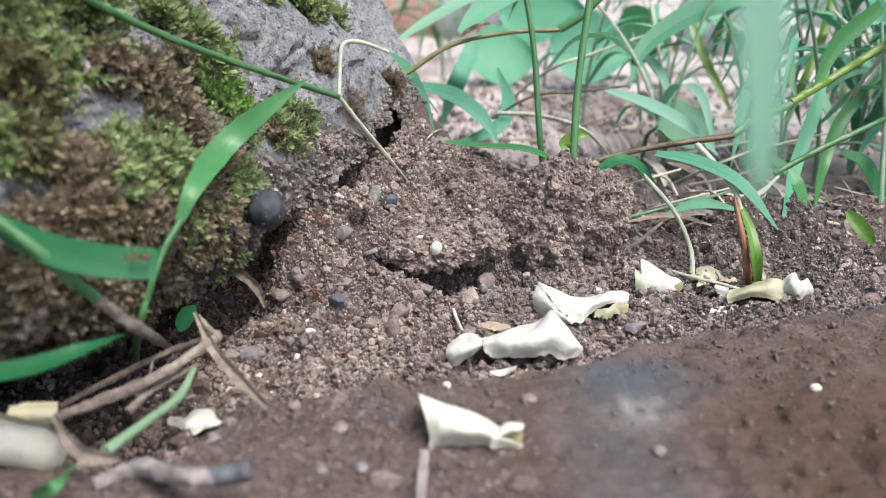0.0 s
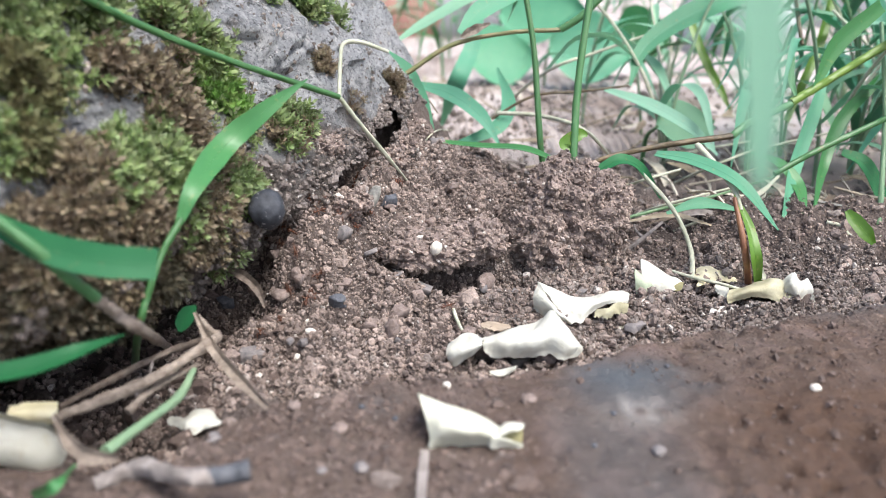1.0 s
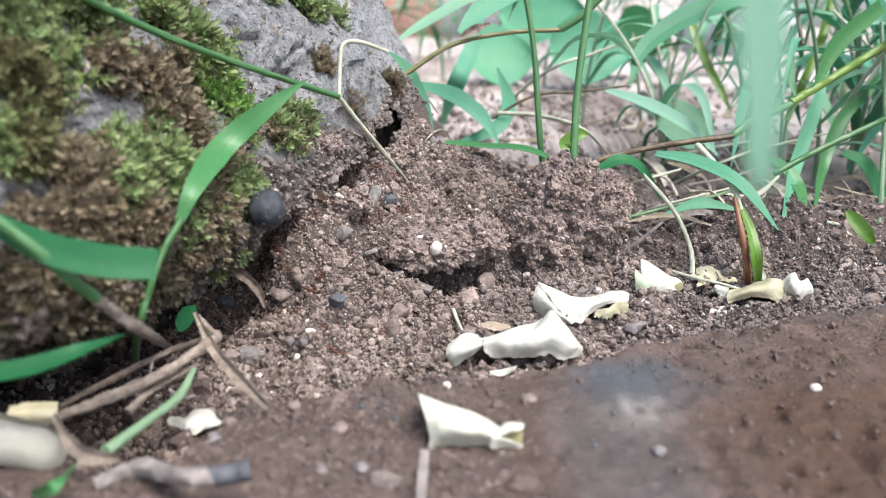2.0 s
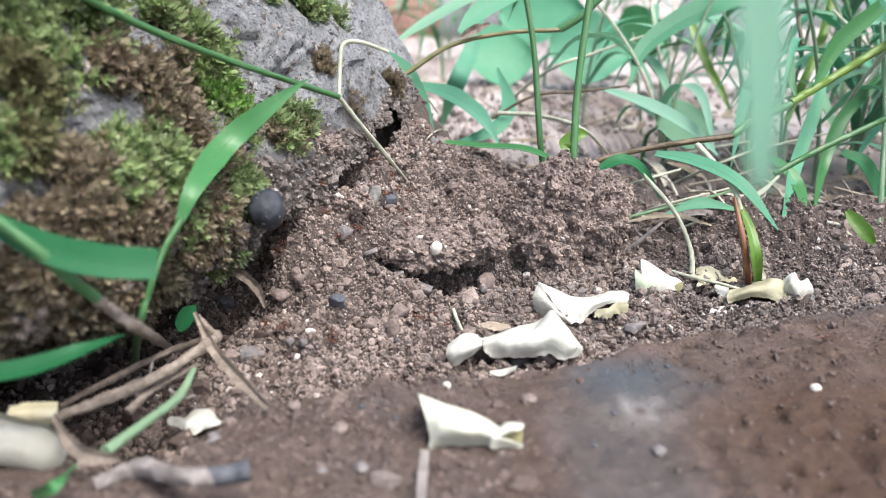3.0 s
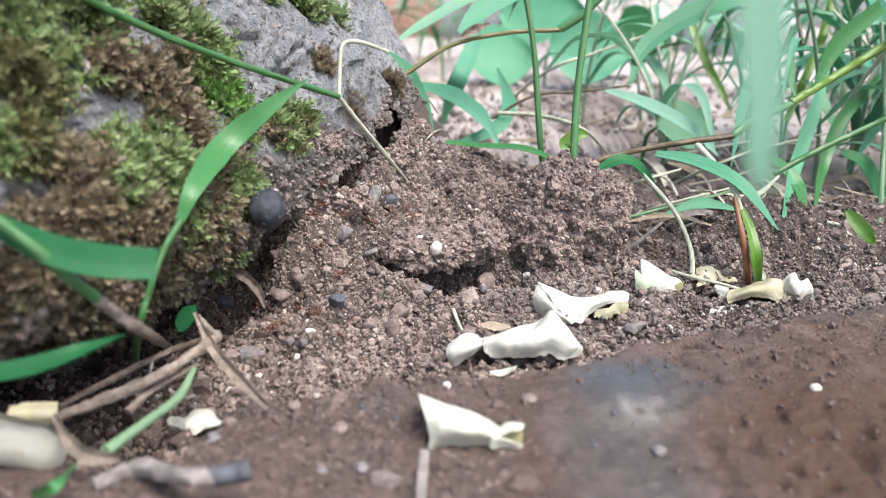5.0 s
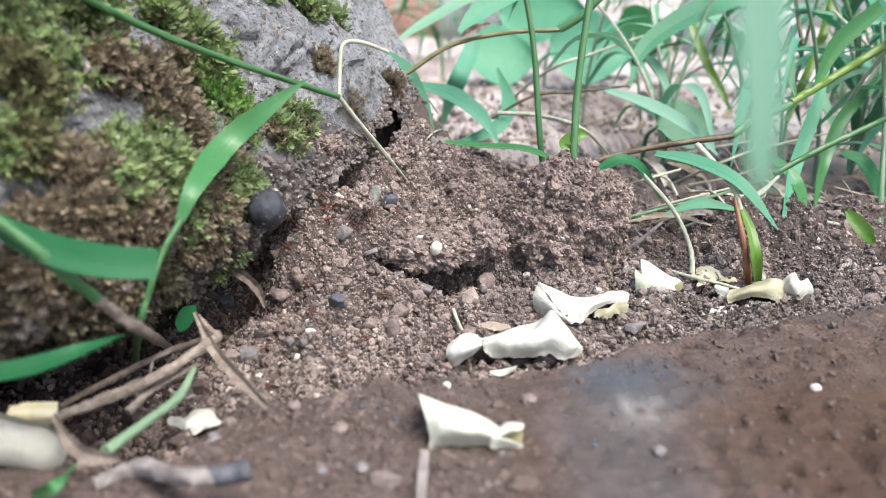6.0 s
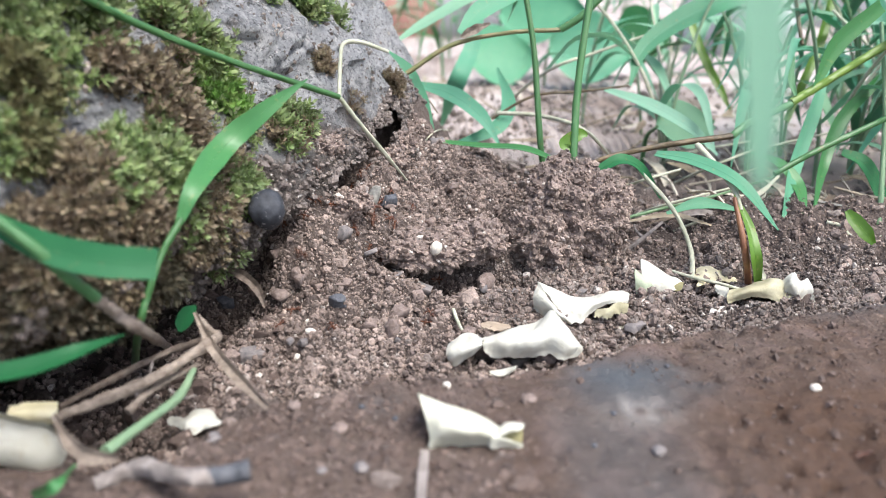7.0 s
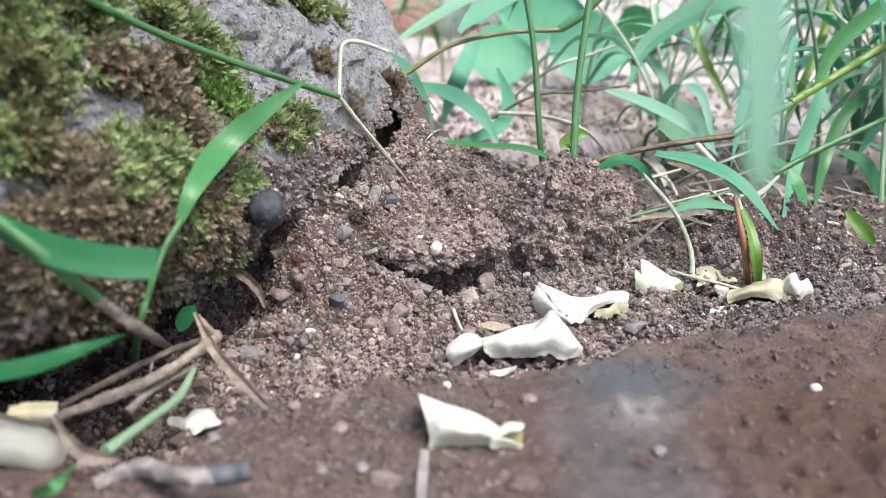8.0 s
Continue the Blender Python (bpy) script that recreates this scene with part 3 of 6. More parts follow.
def build_boulder():
    bm = bmesh.new()
    bmesh.ops.create_icosphere(bm, subdivisions=7, radius=1)
    # more points on the side that faces the mound
    co = np.array([v.co for v in bm.verts]) + np.array((-0.22, -0.62, 0.0))
    d = co / np.linalg.norm(co, axis=1)[:, None]
    r = (np.abs(d[:, 0]) ** 3.4 + np.abs(d[:, 1]) ** 3.4 + np.abs(d[:, 2]) ** 3.0) ** (-1 / 3.3)
    u, v, w = (d * r[:, None] * np.array(BOULDER_SIZE)).T
    w = np.where(w < 0, w * BOULDER_DROP / BOULDER_SIZE[2], w)
    z = w + BOULDER[2]
    v = v + boulder_lean(z)
    x, y = BOULDER[0] + u * 0.42 - v * 0.906, BOULDER[1] + u * 0.906 + v * 0.42
    for vert, a, b, c, n in zip(bm.verts, x, y, z, d):
        p = Vector((a, b, c))
        f = 0.006 * noise.noise(p * 28) + 0.0042 * noise.noise(p * 70) - 0.003 * abs(noise.noise(p * 150)) + 0.0011 * noise.noise(p * 330) + 0.0006 * noise.noise(p * 700)
        # knobs and pits
        knobby = max(0.0, min(1.0, 0.55 + 1.6 * noise.noise(p * 33 + Vector((7, 0, 0)))))
        f += 0.0030 * knobby * (0.5 - noise.voronoi(p * 210)[0][0]) - 0.0022 * max(0.0, noise.noise(p * 240) - 0.25) * 2
        # earth caked on the foot
        caked = max(0.0, min(1.0, (0.036 - c) / 0.010))
        f += caked * (0.0030 * (0.45 - noise.voronoi(p * 330)[0][0]) + 0.0030 * noise.noise(p * 120))
        way_out = Vector((n[0] * 0.42 - n[1] * 0.906, n[0] * 0.906 + n[1] * 0.42, n[2]))
        vert.co = p + way_out * f
    # the cleft goes through into the hollow behind
    co = np.array([v.co for v in bm.verts])
    wide = 0.0029 + 0.0027 * smooth_step(0.031, 0.022, co[:, 2]) + 0.0014 * value_noise(co[:, 1] * 330, co[:, 2] * 330, 61)
    cleft = crevice_off(co) < wide
    bmesh.ops.delete(bm, geom=[v for v, k in zip(bm.verts, cleft) if k], context="VERTS")
    ob = part("boulder", bm, ROCK)
    co = np.array([v.co for v in ob.data.vertices])
    n1 = value_noise(co[:, 1] * 160, co[:, 2] * 160, 12)
    earth = np.clip((0.031 + 0.011 * smooth_step(-0.07, -0.045, co[:, 0]) - co[:, 2] + 0.010 * n1) / 0.012, 0, 1)
    # earth colour also rings the cleft, painting the recess darker as if shaded
    earth = np.maximum(earth, 1 - smooth_step(0.005, 0.009, crevice_off(co)))
    ob.data.attributes.new("earth", "FLOAT", "POINT").data.foreach_set("value", earth.astype(np.float32))
    tagged(ob, "large grey boulder with mossy side, undercut above the soil", "rock")
    return ob


def moss_patch(boulder_points, spots, material, seed, count, length, label, droop=0.0, bed=1.0):
    """Many small leafy shoots that grow out of the boulder round the given spots."""
    rng = np.random.default_rng(seed)
    pts, nor = boulder_points
    near = np.zeros(len(pts))
    for c, r in spots:
        dist = np.linalg.norm(pts - np.array(c), axis=1) / r
        near = np.maximum(near, np.clip(1.25 - dist, 0, 1))
    near *= np.clip(0.45 + 0.9 * value_noise(pts[:, 0] * 150 + pts[:, 2] * 110, pts[:, 1] * 150 - pts[:, 2] * 90, seed), 0, None)
    near = np.clip(near, 0, None) + 1e-9
    MOSSY[:] = np.maximum(MOSSY, bed * np.clip(near * 2.2, 0, 1))
    pick = rng.choice(len(pts), count, p=near / near.sum())
    leaves = 11
    unit = lambda q: q / np.linalg.norm(q, axis=-1, keepdims=True)
    base = pts[pick] + rng.normal(0, 0.0007, (count, 3))
    axis = unit(nor[pick] + rng.normal(0, 0.42, (count, 3)) + np.array((0, 0, 0.35 - droop)))
    a = unit(np.cross(axis, np.array((0.3, 0.5, 0.8))))[:, None]
    b = np.cross(axis, a[:, 0])[:, None]
    tall = (length * rng.uniform(0.5, 1.3, count) * (0.65 + 0.7 * near[pick]))[:, None, None]
    axis = axis[:, None]
    s = np.linspace(0, 1, leaves)[None, :, None]
    g = np.arange(leaves)[None, :, None] * 2.4 + rng.uniform(-0.35, 0.35, (count, leaves, 1)) + rng.uniform(0, 6, (count, 1, 1))
    root = base[:, None] + axis * tall * (0.12 + 0.80 * s)
    out = a * np.cos(g) + b * np.sin(g)
    reach = tall * (0.66 - 0.28 * s) * rng.uniform(0.7, 1.3, (count, leaves, 1))
    tip = root + out * reach * (0.95 - 0.5 * s) + axis * reach * (0.35 + 0.55 * s)
    mid = root * 0.45 + tip * 0.55 - axis * reach * 0.06
    wide = np.cross(out, axis) * reach * 0.23
    verts = np.stack([root, mid + wide, tip, mid - wide, mid - axis * reach * 0.08], 2).reshape(-1, 3)
    corner = np.array([(0, 1, 4), (1, 2, 4), (4, 2, 3), (0, 4, 3)])
    faces = (corner[None] + (np.arange(count * leaves) * 5)[:, None, None]).reshape(-1, 3)
    ob = array_mesh("moss", verts, faces, material)
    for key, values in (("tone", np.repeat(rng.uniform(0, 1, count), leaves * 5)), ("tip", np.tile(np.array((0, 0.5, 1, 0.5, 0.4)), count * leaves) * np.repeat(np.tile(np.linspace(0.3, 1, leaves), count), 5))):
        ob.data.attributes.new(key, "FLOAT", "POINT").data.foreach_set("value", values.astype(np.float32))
    return tagged(ob, label, "moss", "moss on the boulder", "stuff")


build_ground()
build_crumbs()
boulder = build_boulder()
surface = (np.array([v.co for v in boulder.data.vertices]), np.array([v.normal for v in boulder.data.vertices]))
MOSSY = np.zeros(len(surface[0]))
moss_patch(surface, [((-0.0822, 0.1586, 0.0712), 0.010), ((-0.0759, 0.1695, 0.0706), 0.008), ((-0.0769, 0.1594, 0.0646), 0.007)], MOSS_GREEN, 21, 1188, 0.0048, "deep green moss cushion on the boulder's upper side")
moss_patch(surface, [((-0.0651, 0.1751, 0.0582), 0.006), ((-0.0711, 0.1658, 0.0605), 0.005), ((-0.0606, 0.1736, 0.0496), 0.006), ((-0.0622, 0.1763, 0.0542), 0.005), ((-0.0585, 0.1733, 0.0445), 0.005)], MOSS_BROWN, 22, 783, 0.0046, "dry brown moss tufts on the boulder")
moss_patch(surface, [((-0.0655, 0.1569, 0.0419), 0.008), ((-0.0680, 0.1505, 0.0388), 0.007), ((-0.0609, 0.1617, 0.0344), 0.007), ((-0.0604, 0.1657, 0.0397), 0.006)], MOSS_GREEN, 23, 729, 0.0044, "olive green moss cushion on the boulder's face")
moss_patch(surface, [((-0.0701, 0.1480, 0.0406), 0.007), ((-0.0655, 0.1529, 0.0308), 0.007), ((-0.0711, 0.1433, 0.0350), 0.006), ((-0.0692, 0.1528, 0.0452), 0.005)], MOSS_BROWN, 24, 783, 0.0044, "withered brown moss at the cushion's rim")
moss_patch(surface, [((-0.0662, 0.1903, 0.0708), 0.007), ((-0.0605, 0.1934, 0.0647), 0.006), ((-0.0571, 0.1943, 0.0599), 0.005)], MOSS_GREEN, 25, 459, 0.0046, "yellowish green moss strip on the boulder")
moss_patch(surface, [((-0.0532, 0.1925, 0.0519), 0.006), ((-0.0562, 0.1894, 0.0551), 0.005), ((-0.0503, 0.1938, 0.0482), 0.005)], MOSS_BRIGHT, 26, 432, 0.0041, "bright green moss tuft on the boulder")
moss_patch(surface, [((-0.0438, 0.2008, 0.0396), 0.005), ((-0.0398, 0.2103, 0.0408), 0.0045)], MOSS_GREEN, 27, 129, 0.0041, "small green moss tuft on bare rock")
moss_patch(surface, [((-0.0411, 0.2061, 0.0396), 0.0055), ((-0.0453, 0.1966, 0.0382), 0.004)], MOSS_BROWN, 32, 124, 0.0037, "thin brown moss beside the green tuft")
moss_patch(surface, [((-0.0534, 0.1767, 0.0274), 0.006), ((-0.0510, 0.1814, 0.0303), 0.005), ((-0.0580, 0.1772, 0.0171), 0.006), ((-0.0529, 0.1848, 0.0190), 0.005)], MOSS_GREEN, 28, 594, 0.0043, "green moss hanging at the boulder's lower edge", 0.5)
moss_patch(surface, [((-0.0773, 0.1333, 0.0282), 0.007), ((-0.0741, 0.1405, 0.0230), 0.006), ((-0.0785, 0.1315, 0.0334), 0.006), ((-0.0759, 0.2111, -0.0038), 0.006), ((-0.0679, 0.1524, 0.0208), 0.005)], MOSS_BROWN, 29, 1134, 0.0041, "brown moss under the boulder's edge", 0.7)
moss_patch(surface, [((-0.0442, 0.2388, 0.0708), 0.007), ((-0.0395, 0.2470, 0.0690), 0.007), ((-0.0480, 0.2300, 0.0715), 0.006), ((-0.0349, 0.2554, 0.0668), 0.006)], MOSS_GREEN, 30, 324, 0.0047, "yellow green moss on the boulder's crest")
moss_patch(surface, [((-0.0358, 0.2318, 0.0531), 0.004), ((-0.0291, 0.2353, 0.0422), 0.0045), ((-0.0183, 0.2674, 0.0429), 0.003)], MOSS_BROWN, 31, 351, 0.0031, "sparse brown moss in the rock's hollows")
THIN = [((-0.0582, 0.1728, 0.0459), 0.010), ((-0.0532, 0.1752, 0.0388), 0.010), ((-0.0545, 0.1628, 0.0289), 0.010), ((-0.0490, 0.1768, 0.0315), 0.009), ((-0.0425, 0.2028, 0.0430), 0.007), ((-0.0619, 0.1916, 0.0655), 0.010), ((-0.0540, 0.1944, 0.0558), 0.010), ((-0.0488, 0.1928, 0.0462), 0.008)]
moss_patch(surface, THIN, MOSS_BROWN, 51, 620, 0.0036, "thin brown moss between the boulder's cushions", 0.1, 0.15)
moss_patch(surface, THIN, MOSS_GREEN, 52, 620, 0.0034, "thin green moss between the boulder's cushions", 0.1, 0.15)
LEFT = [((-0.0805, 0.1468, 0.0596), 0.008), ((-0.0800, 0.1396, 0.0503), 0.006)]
moss_patch(surface, LEFT, MOSS_OLIVE, 55, 330, 0.0042, "withered moss with painted shade on the boulder's near side", 0.1, 0.5)
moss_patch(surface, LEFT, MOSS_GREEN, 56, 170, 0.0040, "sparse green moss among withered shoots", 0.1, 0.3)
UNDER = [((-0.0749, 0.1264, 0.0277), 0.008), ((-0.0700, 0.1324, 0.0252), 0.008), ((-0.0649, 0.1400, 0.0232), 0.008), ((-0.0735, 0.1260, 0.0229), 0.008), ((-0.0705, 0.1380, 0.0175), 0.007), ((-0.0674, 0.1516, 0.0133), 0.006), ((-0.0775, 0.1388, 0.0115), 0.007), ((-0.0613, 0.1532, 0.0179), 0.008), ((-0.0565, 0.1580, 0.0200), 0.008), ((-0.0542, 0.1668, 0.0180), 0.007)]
# these shoots carry the undercut's shade in their colour
moss_patch(surface, UNDER, MOSS_SHADED, 53, 900, 0.0034, "withered moss under the boulder's brow, shade put into its colour", 0.8, 0.3)
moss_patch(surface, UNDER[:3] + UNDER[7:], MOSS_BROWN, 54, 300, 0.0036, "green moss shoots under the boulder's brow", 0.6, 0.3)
rng = np.random.default_rng(33)
pick = rng.choice(len(surface[0]), 16000)
pick = pick[(surface[0][pick, 2] < 0.10) & (surface[1][pick, 1] < 0.35) & (rng.uniform(size=16000) < 0.25 + 0.75 * (value_noise(surface[0][pick, 1] * 90, surface[0][pick, 2] * 90, 44) > 0.1))]
tagged(crumbs("rock_grit", surface[0][pick], np.clip(rng.lognormal(math.log(0.00045), 0.6, len(pick)), 0.0002, 0.0010), GRIT, rng, True), "grit and soil specks stuck to the boulder", "grit", kind="stuff")
low = np.nonzero((surface[0][:, 2] > -0.012) & (surface[0][:, 2] < 0.048) & (surface[0][:, 0] > -0.11) & (surface[0][:, 0] < 0.0) & (surface[0][:, 1] < 0.30))[0]
pick = rng.choice(low, 60000)
caked = 0.024 + 0.014 * smooth_step(-0.068, -0.050, surface[0][pick, 0])
pick = pick[surface[0][pick, 2] < caked + 0.008 * value_noise(surface[0][pick, 0] * 160, surface[0][pick, 1] * 160, 46)]
fine, big = pick[::2], pick[1::4]
tagged(crumbs("soil_crust", surface[0][fine] + rng.normal(0, 0.0003, (len(fine), 3)), np.clip(rng.lognormal(math.log(0.0004), 0.4, len(fine)), 0.00022, 0.0009), CAKED, rng, True), "fine soil crumbs plastered on the boulder's foot", "soil", kind="stuff")
tagged(crumbs("soil_crust", surface[0][big] + rng.normal(0, 0.0004, (len(big), 3)), np.clip(rng.lognormal(math.log(0.0006), 0.5, len(big)), 0.0003, 0.0016), CAKED, rng), "soil lumps plastered on the boulder's foot", "soil", kind="stuff")
boulder.data.attributes.new("humus", "FLOAT", "POINT").data.foreach_set("value", MOSSY.astype(np.float32))


# ---------------------------------------------------------------- earth clod and stones
def chip(name, place, radii, material, label, seed, tilt=0, turn=0):
    """An angular stone flake: a hewn block with uneven, slightly broken edges."""
    rng = random.Random(seed)
    bm = bmesh.new()
    bmesh.ops.create_cube(bm, size=2)
    for v in bm.verts:
        v.co = Vector((v.co.x * radii[0] * rng.uniform(0.4, 1.15), v.co.y * radii[1] * rng.uniform(0.4, 1.15), v.co.z * radii[2] * rng.uniform(0.6, 1.1)))
    bmesh.ops.bevel(bm, geom=bm.edges[:], offset=min(radii) * 0.22, segments=1, affect="EDGES")
    bmesh.ops.subdivide_edges(bm, edges=bm.edges[:], cuts=1, use_grid_fill=True)
    for v in bm.verts:
        v.co += noise.noise_vector(v.co * 700 + Vector((seed, 0, 0))) * min(radii) * 0.3
    ob = part(name, bm, material)
    ob.matrix_world = pose(place[0], place[1], max(place[2], land_z(place[0], place[1]) + 0.3 * radii[2]), tilt, tilt * 0.6, turn)
    return tagged(ob, label, "stone")


def clod(place, radii, seed, count, label, rough=0.5):
    """A crumbly lump of earth: a body under a crust of crumbs."""
    thing = tagged(new("earth_clod"), label, "clod", "clods on the mound")
    thing.location = place
    bm = lump(radii, 5, rough * 0.75, 2.8, seed)
    for v in bm.verts:
        v.co += v.co.normalized() * (0.0011 * noise.noise(v.co * 420) + 0.0007 * noise.noise(v.co * 950))
    body = part("body", bm, PEBBLE_BROWN, thing)
    rng = np.random.default_rng(40 + seed)
    mesh = body.data
    at, out, wide = np.empty(3 * len(mesh.polygons)), np.empty(3 * len(mesh.polygons)), np.empty(len(mesh.polygons))
    mesh.polygons.foreach_get("center", at)
    mesh.polygons.foreach_get("normal", out)
    mesh.polygons.foreach_get("area", wide)
    pick = rng.choice(len(wide), count, p=wide / wide.sum())
    sizes = np.clip(rng.lognormal(math.log(0.00042), 0.5, count), 0.00022, 0.0013)
    spots = at.reshape(-1, 3)[pick] + rng.normal(0, 0.0003, (count, 3)) + out.reshape(-1, 3)[pick] * (sizes * 0.1)[:, None]
    ob = crumbs("crumb_crust", spots, sizes, CRUMB, rng)
    ob.parent = thing
    tagged(ob, kind="stuff")


def stone(name, place, radii, material, label, category="stone", seed=0, turn=0, tilt=0, rough=0.2, detail=3, lean=0):
    ob = part(name, lump(radii, detail, rough, 1.4, seed), material)
    ob.matrix_world = pose(place[0], place[1], max(place[2], land_z(place[0], place[1]) + 0.3 * radii[2]), tilt, lean, turn)
    return tagged(ob, label, category)


clod((0.0410, 0.2259, 0.0106), (0.0145, 0.012, 0.0145), 3, 7600, "crumbly earth clod leaning out at the mound's end")
clod((-0.0344, 0.2147, 0.0324), (0.0055, 0.0060, 0.0042), 8, 900, "earth clod roofing the nest hole")
clod((-0.0207, 0.2360, 0.0182), (0.0048, 0.0045, 0.0042), 14, 600, "earth clod at the crevice's lower rim")
clod((-0.0166, 0.2425, 0.0218), (0.0046, 0.0045, 0.0040), 15, 560, "earth clod beside the crevice")
clod((-0.0126, 0.2540, 0.0250), (0.0042, 0.0045, 0.0038), 16, 500, "earth clod at the crevice's middle")
clod((-0.0088, 0.2680, 0.0268), (0.0044, 0.0045, 0.0036), 17, 500, "earth clod at the crevice's upper end")
clod((-0.0265, 0.2080, 0.0184), (0.0058, 0.0040, 0.0034), 13, 700, "low earth clod before the nest hole")
clod((0.0301, 0.2192, 0.0040), (0.010, 0.010, 0.010), 4, 3400, "crumbly earth clod beside the leaning one")
clod((0.0513, 0.2281, 0.0139), (0.0065, 0.0055, 0.0048), 12, 1200, "crumbly spur on the leaning clod")
clod((-0.0090, 0.2052, 0.0048), (0.0080, 0.0070, 0.0050), 5, 1000, "earth clod overhanging a dark gap in the mound")
clod((0.0002, 0.2072, 0.0046), (0.0088, 0.0075, 0.0050), 6, 1000, "earth clod at the brink of the gap")
clod((0.0100, 0.2098, 0.0062), (0.0080, 0.0070, 0.0052), 7, 1000, "earth clod above the mound's foot")
stone("pebble", (-0.0418, 0.1745, 0.0265), (0.0042, 0.0044, 0.0047), PEBBLE_DARK, "smooth round dark grey stone under the boulder's edge", seed=1, rough=0.13, detail=4)
stone("pebble", (-0.0019, 0.1997, 0.0075), (0.0017, 0.0016, 0.0022), PEBBLE_WHITE, "cream white rounded grain on the mound", seed=2, turn=30, rough=0.12, tilt=15)
stone("pebble", (-0.0344, 0.1794, -0.0055), (0.0013, 0.0012, 0.0011), PEBBLE_WHITE, "white round grain on the soil", seed=3)
stone("pebble", (-0.0326, 0.1702, -0.0045), (0.0013, 0.0011, 0.0008), PEBBLE_WHITE, "flat cream grain on the soil", seed=4)
stone("pebble", (-0.0353, 0.1656, -0.0083), (0.0011, 0.0010, 0.0010), PEBBLE_WHITE, "small white grain on the soil", seed=5)
stone("pebble", (-0.0205, 0.2149, 0.0155), (0.0019, 0.0017, 0.0042), PEBBLE_CHIP, "slanting grey stone chip on the mound", seed=6, tilt=-14, turn=-10, rough=0.1, lean=24)
chip("pebble", (-0.0154, 0.2200, 0.0130), (0.0030, 0.0020, 0.0021), PEBBLE_BLUE, "dark blue grey stone chip on the mound", 52, 18, 35)
chip("pebble", (-0.0028, 0.2663, 0.0218), (0.0034, 0.002, 0.0014), PEBBLE_GREY, "pale grey chip on the mound's crest", 18, 5, 10)
chip("pebble", (0.0348, 0.2196, -0.0028), (0.0024, 0.0016, 0.002), PEBBLE_GREY, "grey green scrap below the clod", 19, 30, 40)
chip("pebble", (-0.0269, 0.2004, 0.0119), (0.0026, 0.002, 0.0016), PEBBLE_GREY, "pale purple grey chip on the mound", 20, 15, 60)
chip("pebble", (-0.0334, 0.1663, -0.0063), (0.0018, 0.0014, 0.001), PEBBLE_GREY, "pale purple grey chip in the soil", 21, 0, 20)
chip("pebble", (0.0765, 0.1926, -0.0084), (0.0034, 0.0018, 0.0008), PEBBLE_WHITE, "chalky white flake at the ledge", 22, 0, 10)
chip("pebble", (0.0544, 0.1894, -0.0057), (0.0016, 0.0012, 0.0008), PEBBLE_WHITE, "white grain among the petals", 23, 0, 50)
chip("pebble", (0.0457, 0.1776, -0.0091), (0.0014, 0.001, 0.0009), PEBBLE_BROWN, "pinkish grain at the ledge", 24, 0, 0)
stone("pebble", (-0.0431, 0.1868, -0.0029), (0.0024, 0.003, 0.0014), PEBBLE_BROWN, "flat brown stone flake in the soil", seed=8, turn=30)
chip("pebble", (-0.0474, 0.1663, -0.0093), (0.0040, 0.0030, 0.0022), PEBBLE_GREY, "flat dark grey pebble in the soil", 50, 6, 15)
chip("pebble", (-0.0622, 0.2020, -0.0207), (0.0027, 0.0022, 0.0022), PEBBLE_BLUE, "bluish angular pebble in the soil", 49, 8, 40)
stone("pebble", (-0.0127, 0.1749, -0.0072), (0.0017, 0.0016, 0.0034), PEBBLE_BROWN, "upright brown soil lump", seed=11)
chip("pebble", (-0.0268, 0.1823, -0.0033), (0.0027, 0.0020, 0.0017), PEBBLE_BLUE, "dark blue grey stone chip in the soil", 48, 10, 25)
chip("pebble", (0.0120, 0.2032, -0.0044), (0.0034, 0.0026, 0.0026), PEBBLE_BROWN, "brown pebble below the mound", 13, 10, 30)
stone("pebble", (0.1229, 0.2000, -0.0082), (0.0038, 0.0026, 0.0018), PEBBLE_BROWN, "rounded brown lump at the ledge's rim", seed=14)
stone("pebble", (0.0386, 0.1166, -0.0012), (0.0013, 0.0012, 0.0012), PEBBLE_GREY, "small round grey pebble on the clay", seed=15)
stone("pebble", (0.0757, 0.1368, 0.0002), (0.0012, 0.0009, 0.0008), PEBBLE_WHITE, "white grain on the clay", seed=16)
stone("pebble", (0.0255, 0.1638, -0.0089), (0.0028, 0.002, 0.0024), PEBBLE_BROWN, "dark soil lump on the ledge's rim", seed=17, rough=0.35)


stone("pebble", (-0.0140, 0.2804, 0.0346), (0.0026, 0.0030, 0.0024), PEBBLE_DARK, "dark stone knob at the boulder's end", seed=25, rough=0.45)
stone("pebble", (-0.0291, 0.2064, 0.0208), (0.0016, 0.0012, 0.0008), PEBBLE_WHITE, "pale flat grain below the nest hole", seed=26, rough=0.3)


stone("pebble", (0.0326, 0.1272, -0.0003), (0.0006, 0.0006, 0.0005), PEBBLE_BLUE, "tiny dark grain on the clay", seed=90)
stone("pebble", (0.0272, 0.1176, -0.0004), (0.0006, 0.0006, 0.0005), PEBBLE_BLUE, "tiny dark grain on the clay", seed=91)
stone("pebble", (0.0483, 0.1468, -0.0003), (0.0006, 0.0006, 0.0005), PEBBLE_BLUE, "tiny dark grain on the clay", seed=92)
stone("pebble", (-0.0090, 0.1260, -0.0004), (0.0006, 0.0006, 0.0005), PEBBLE_BLUE, "tiny dark grain on the clay", seed=93)
stone("pebble", (-0.0159, 0.1304, -0.0003), (0.0006, 0.0006, 0.0005), PEBBLE_BLUE, "tiny dark grain on the clay", seed=94)
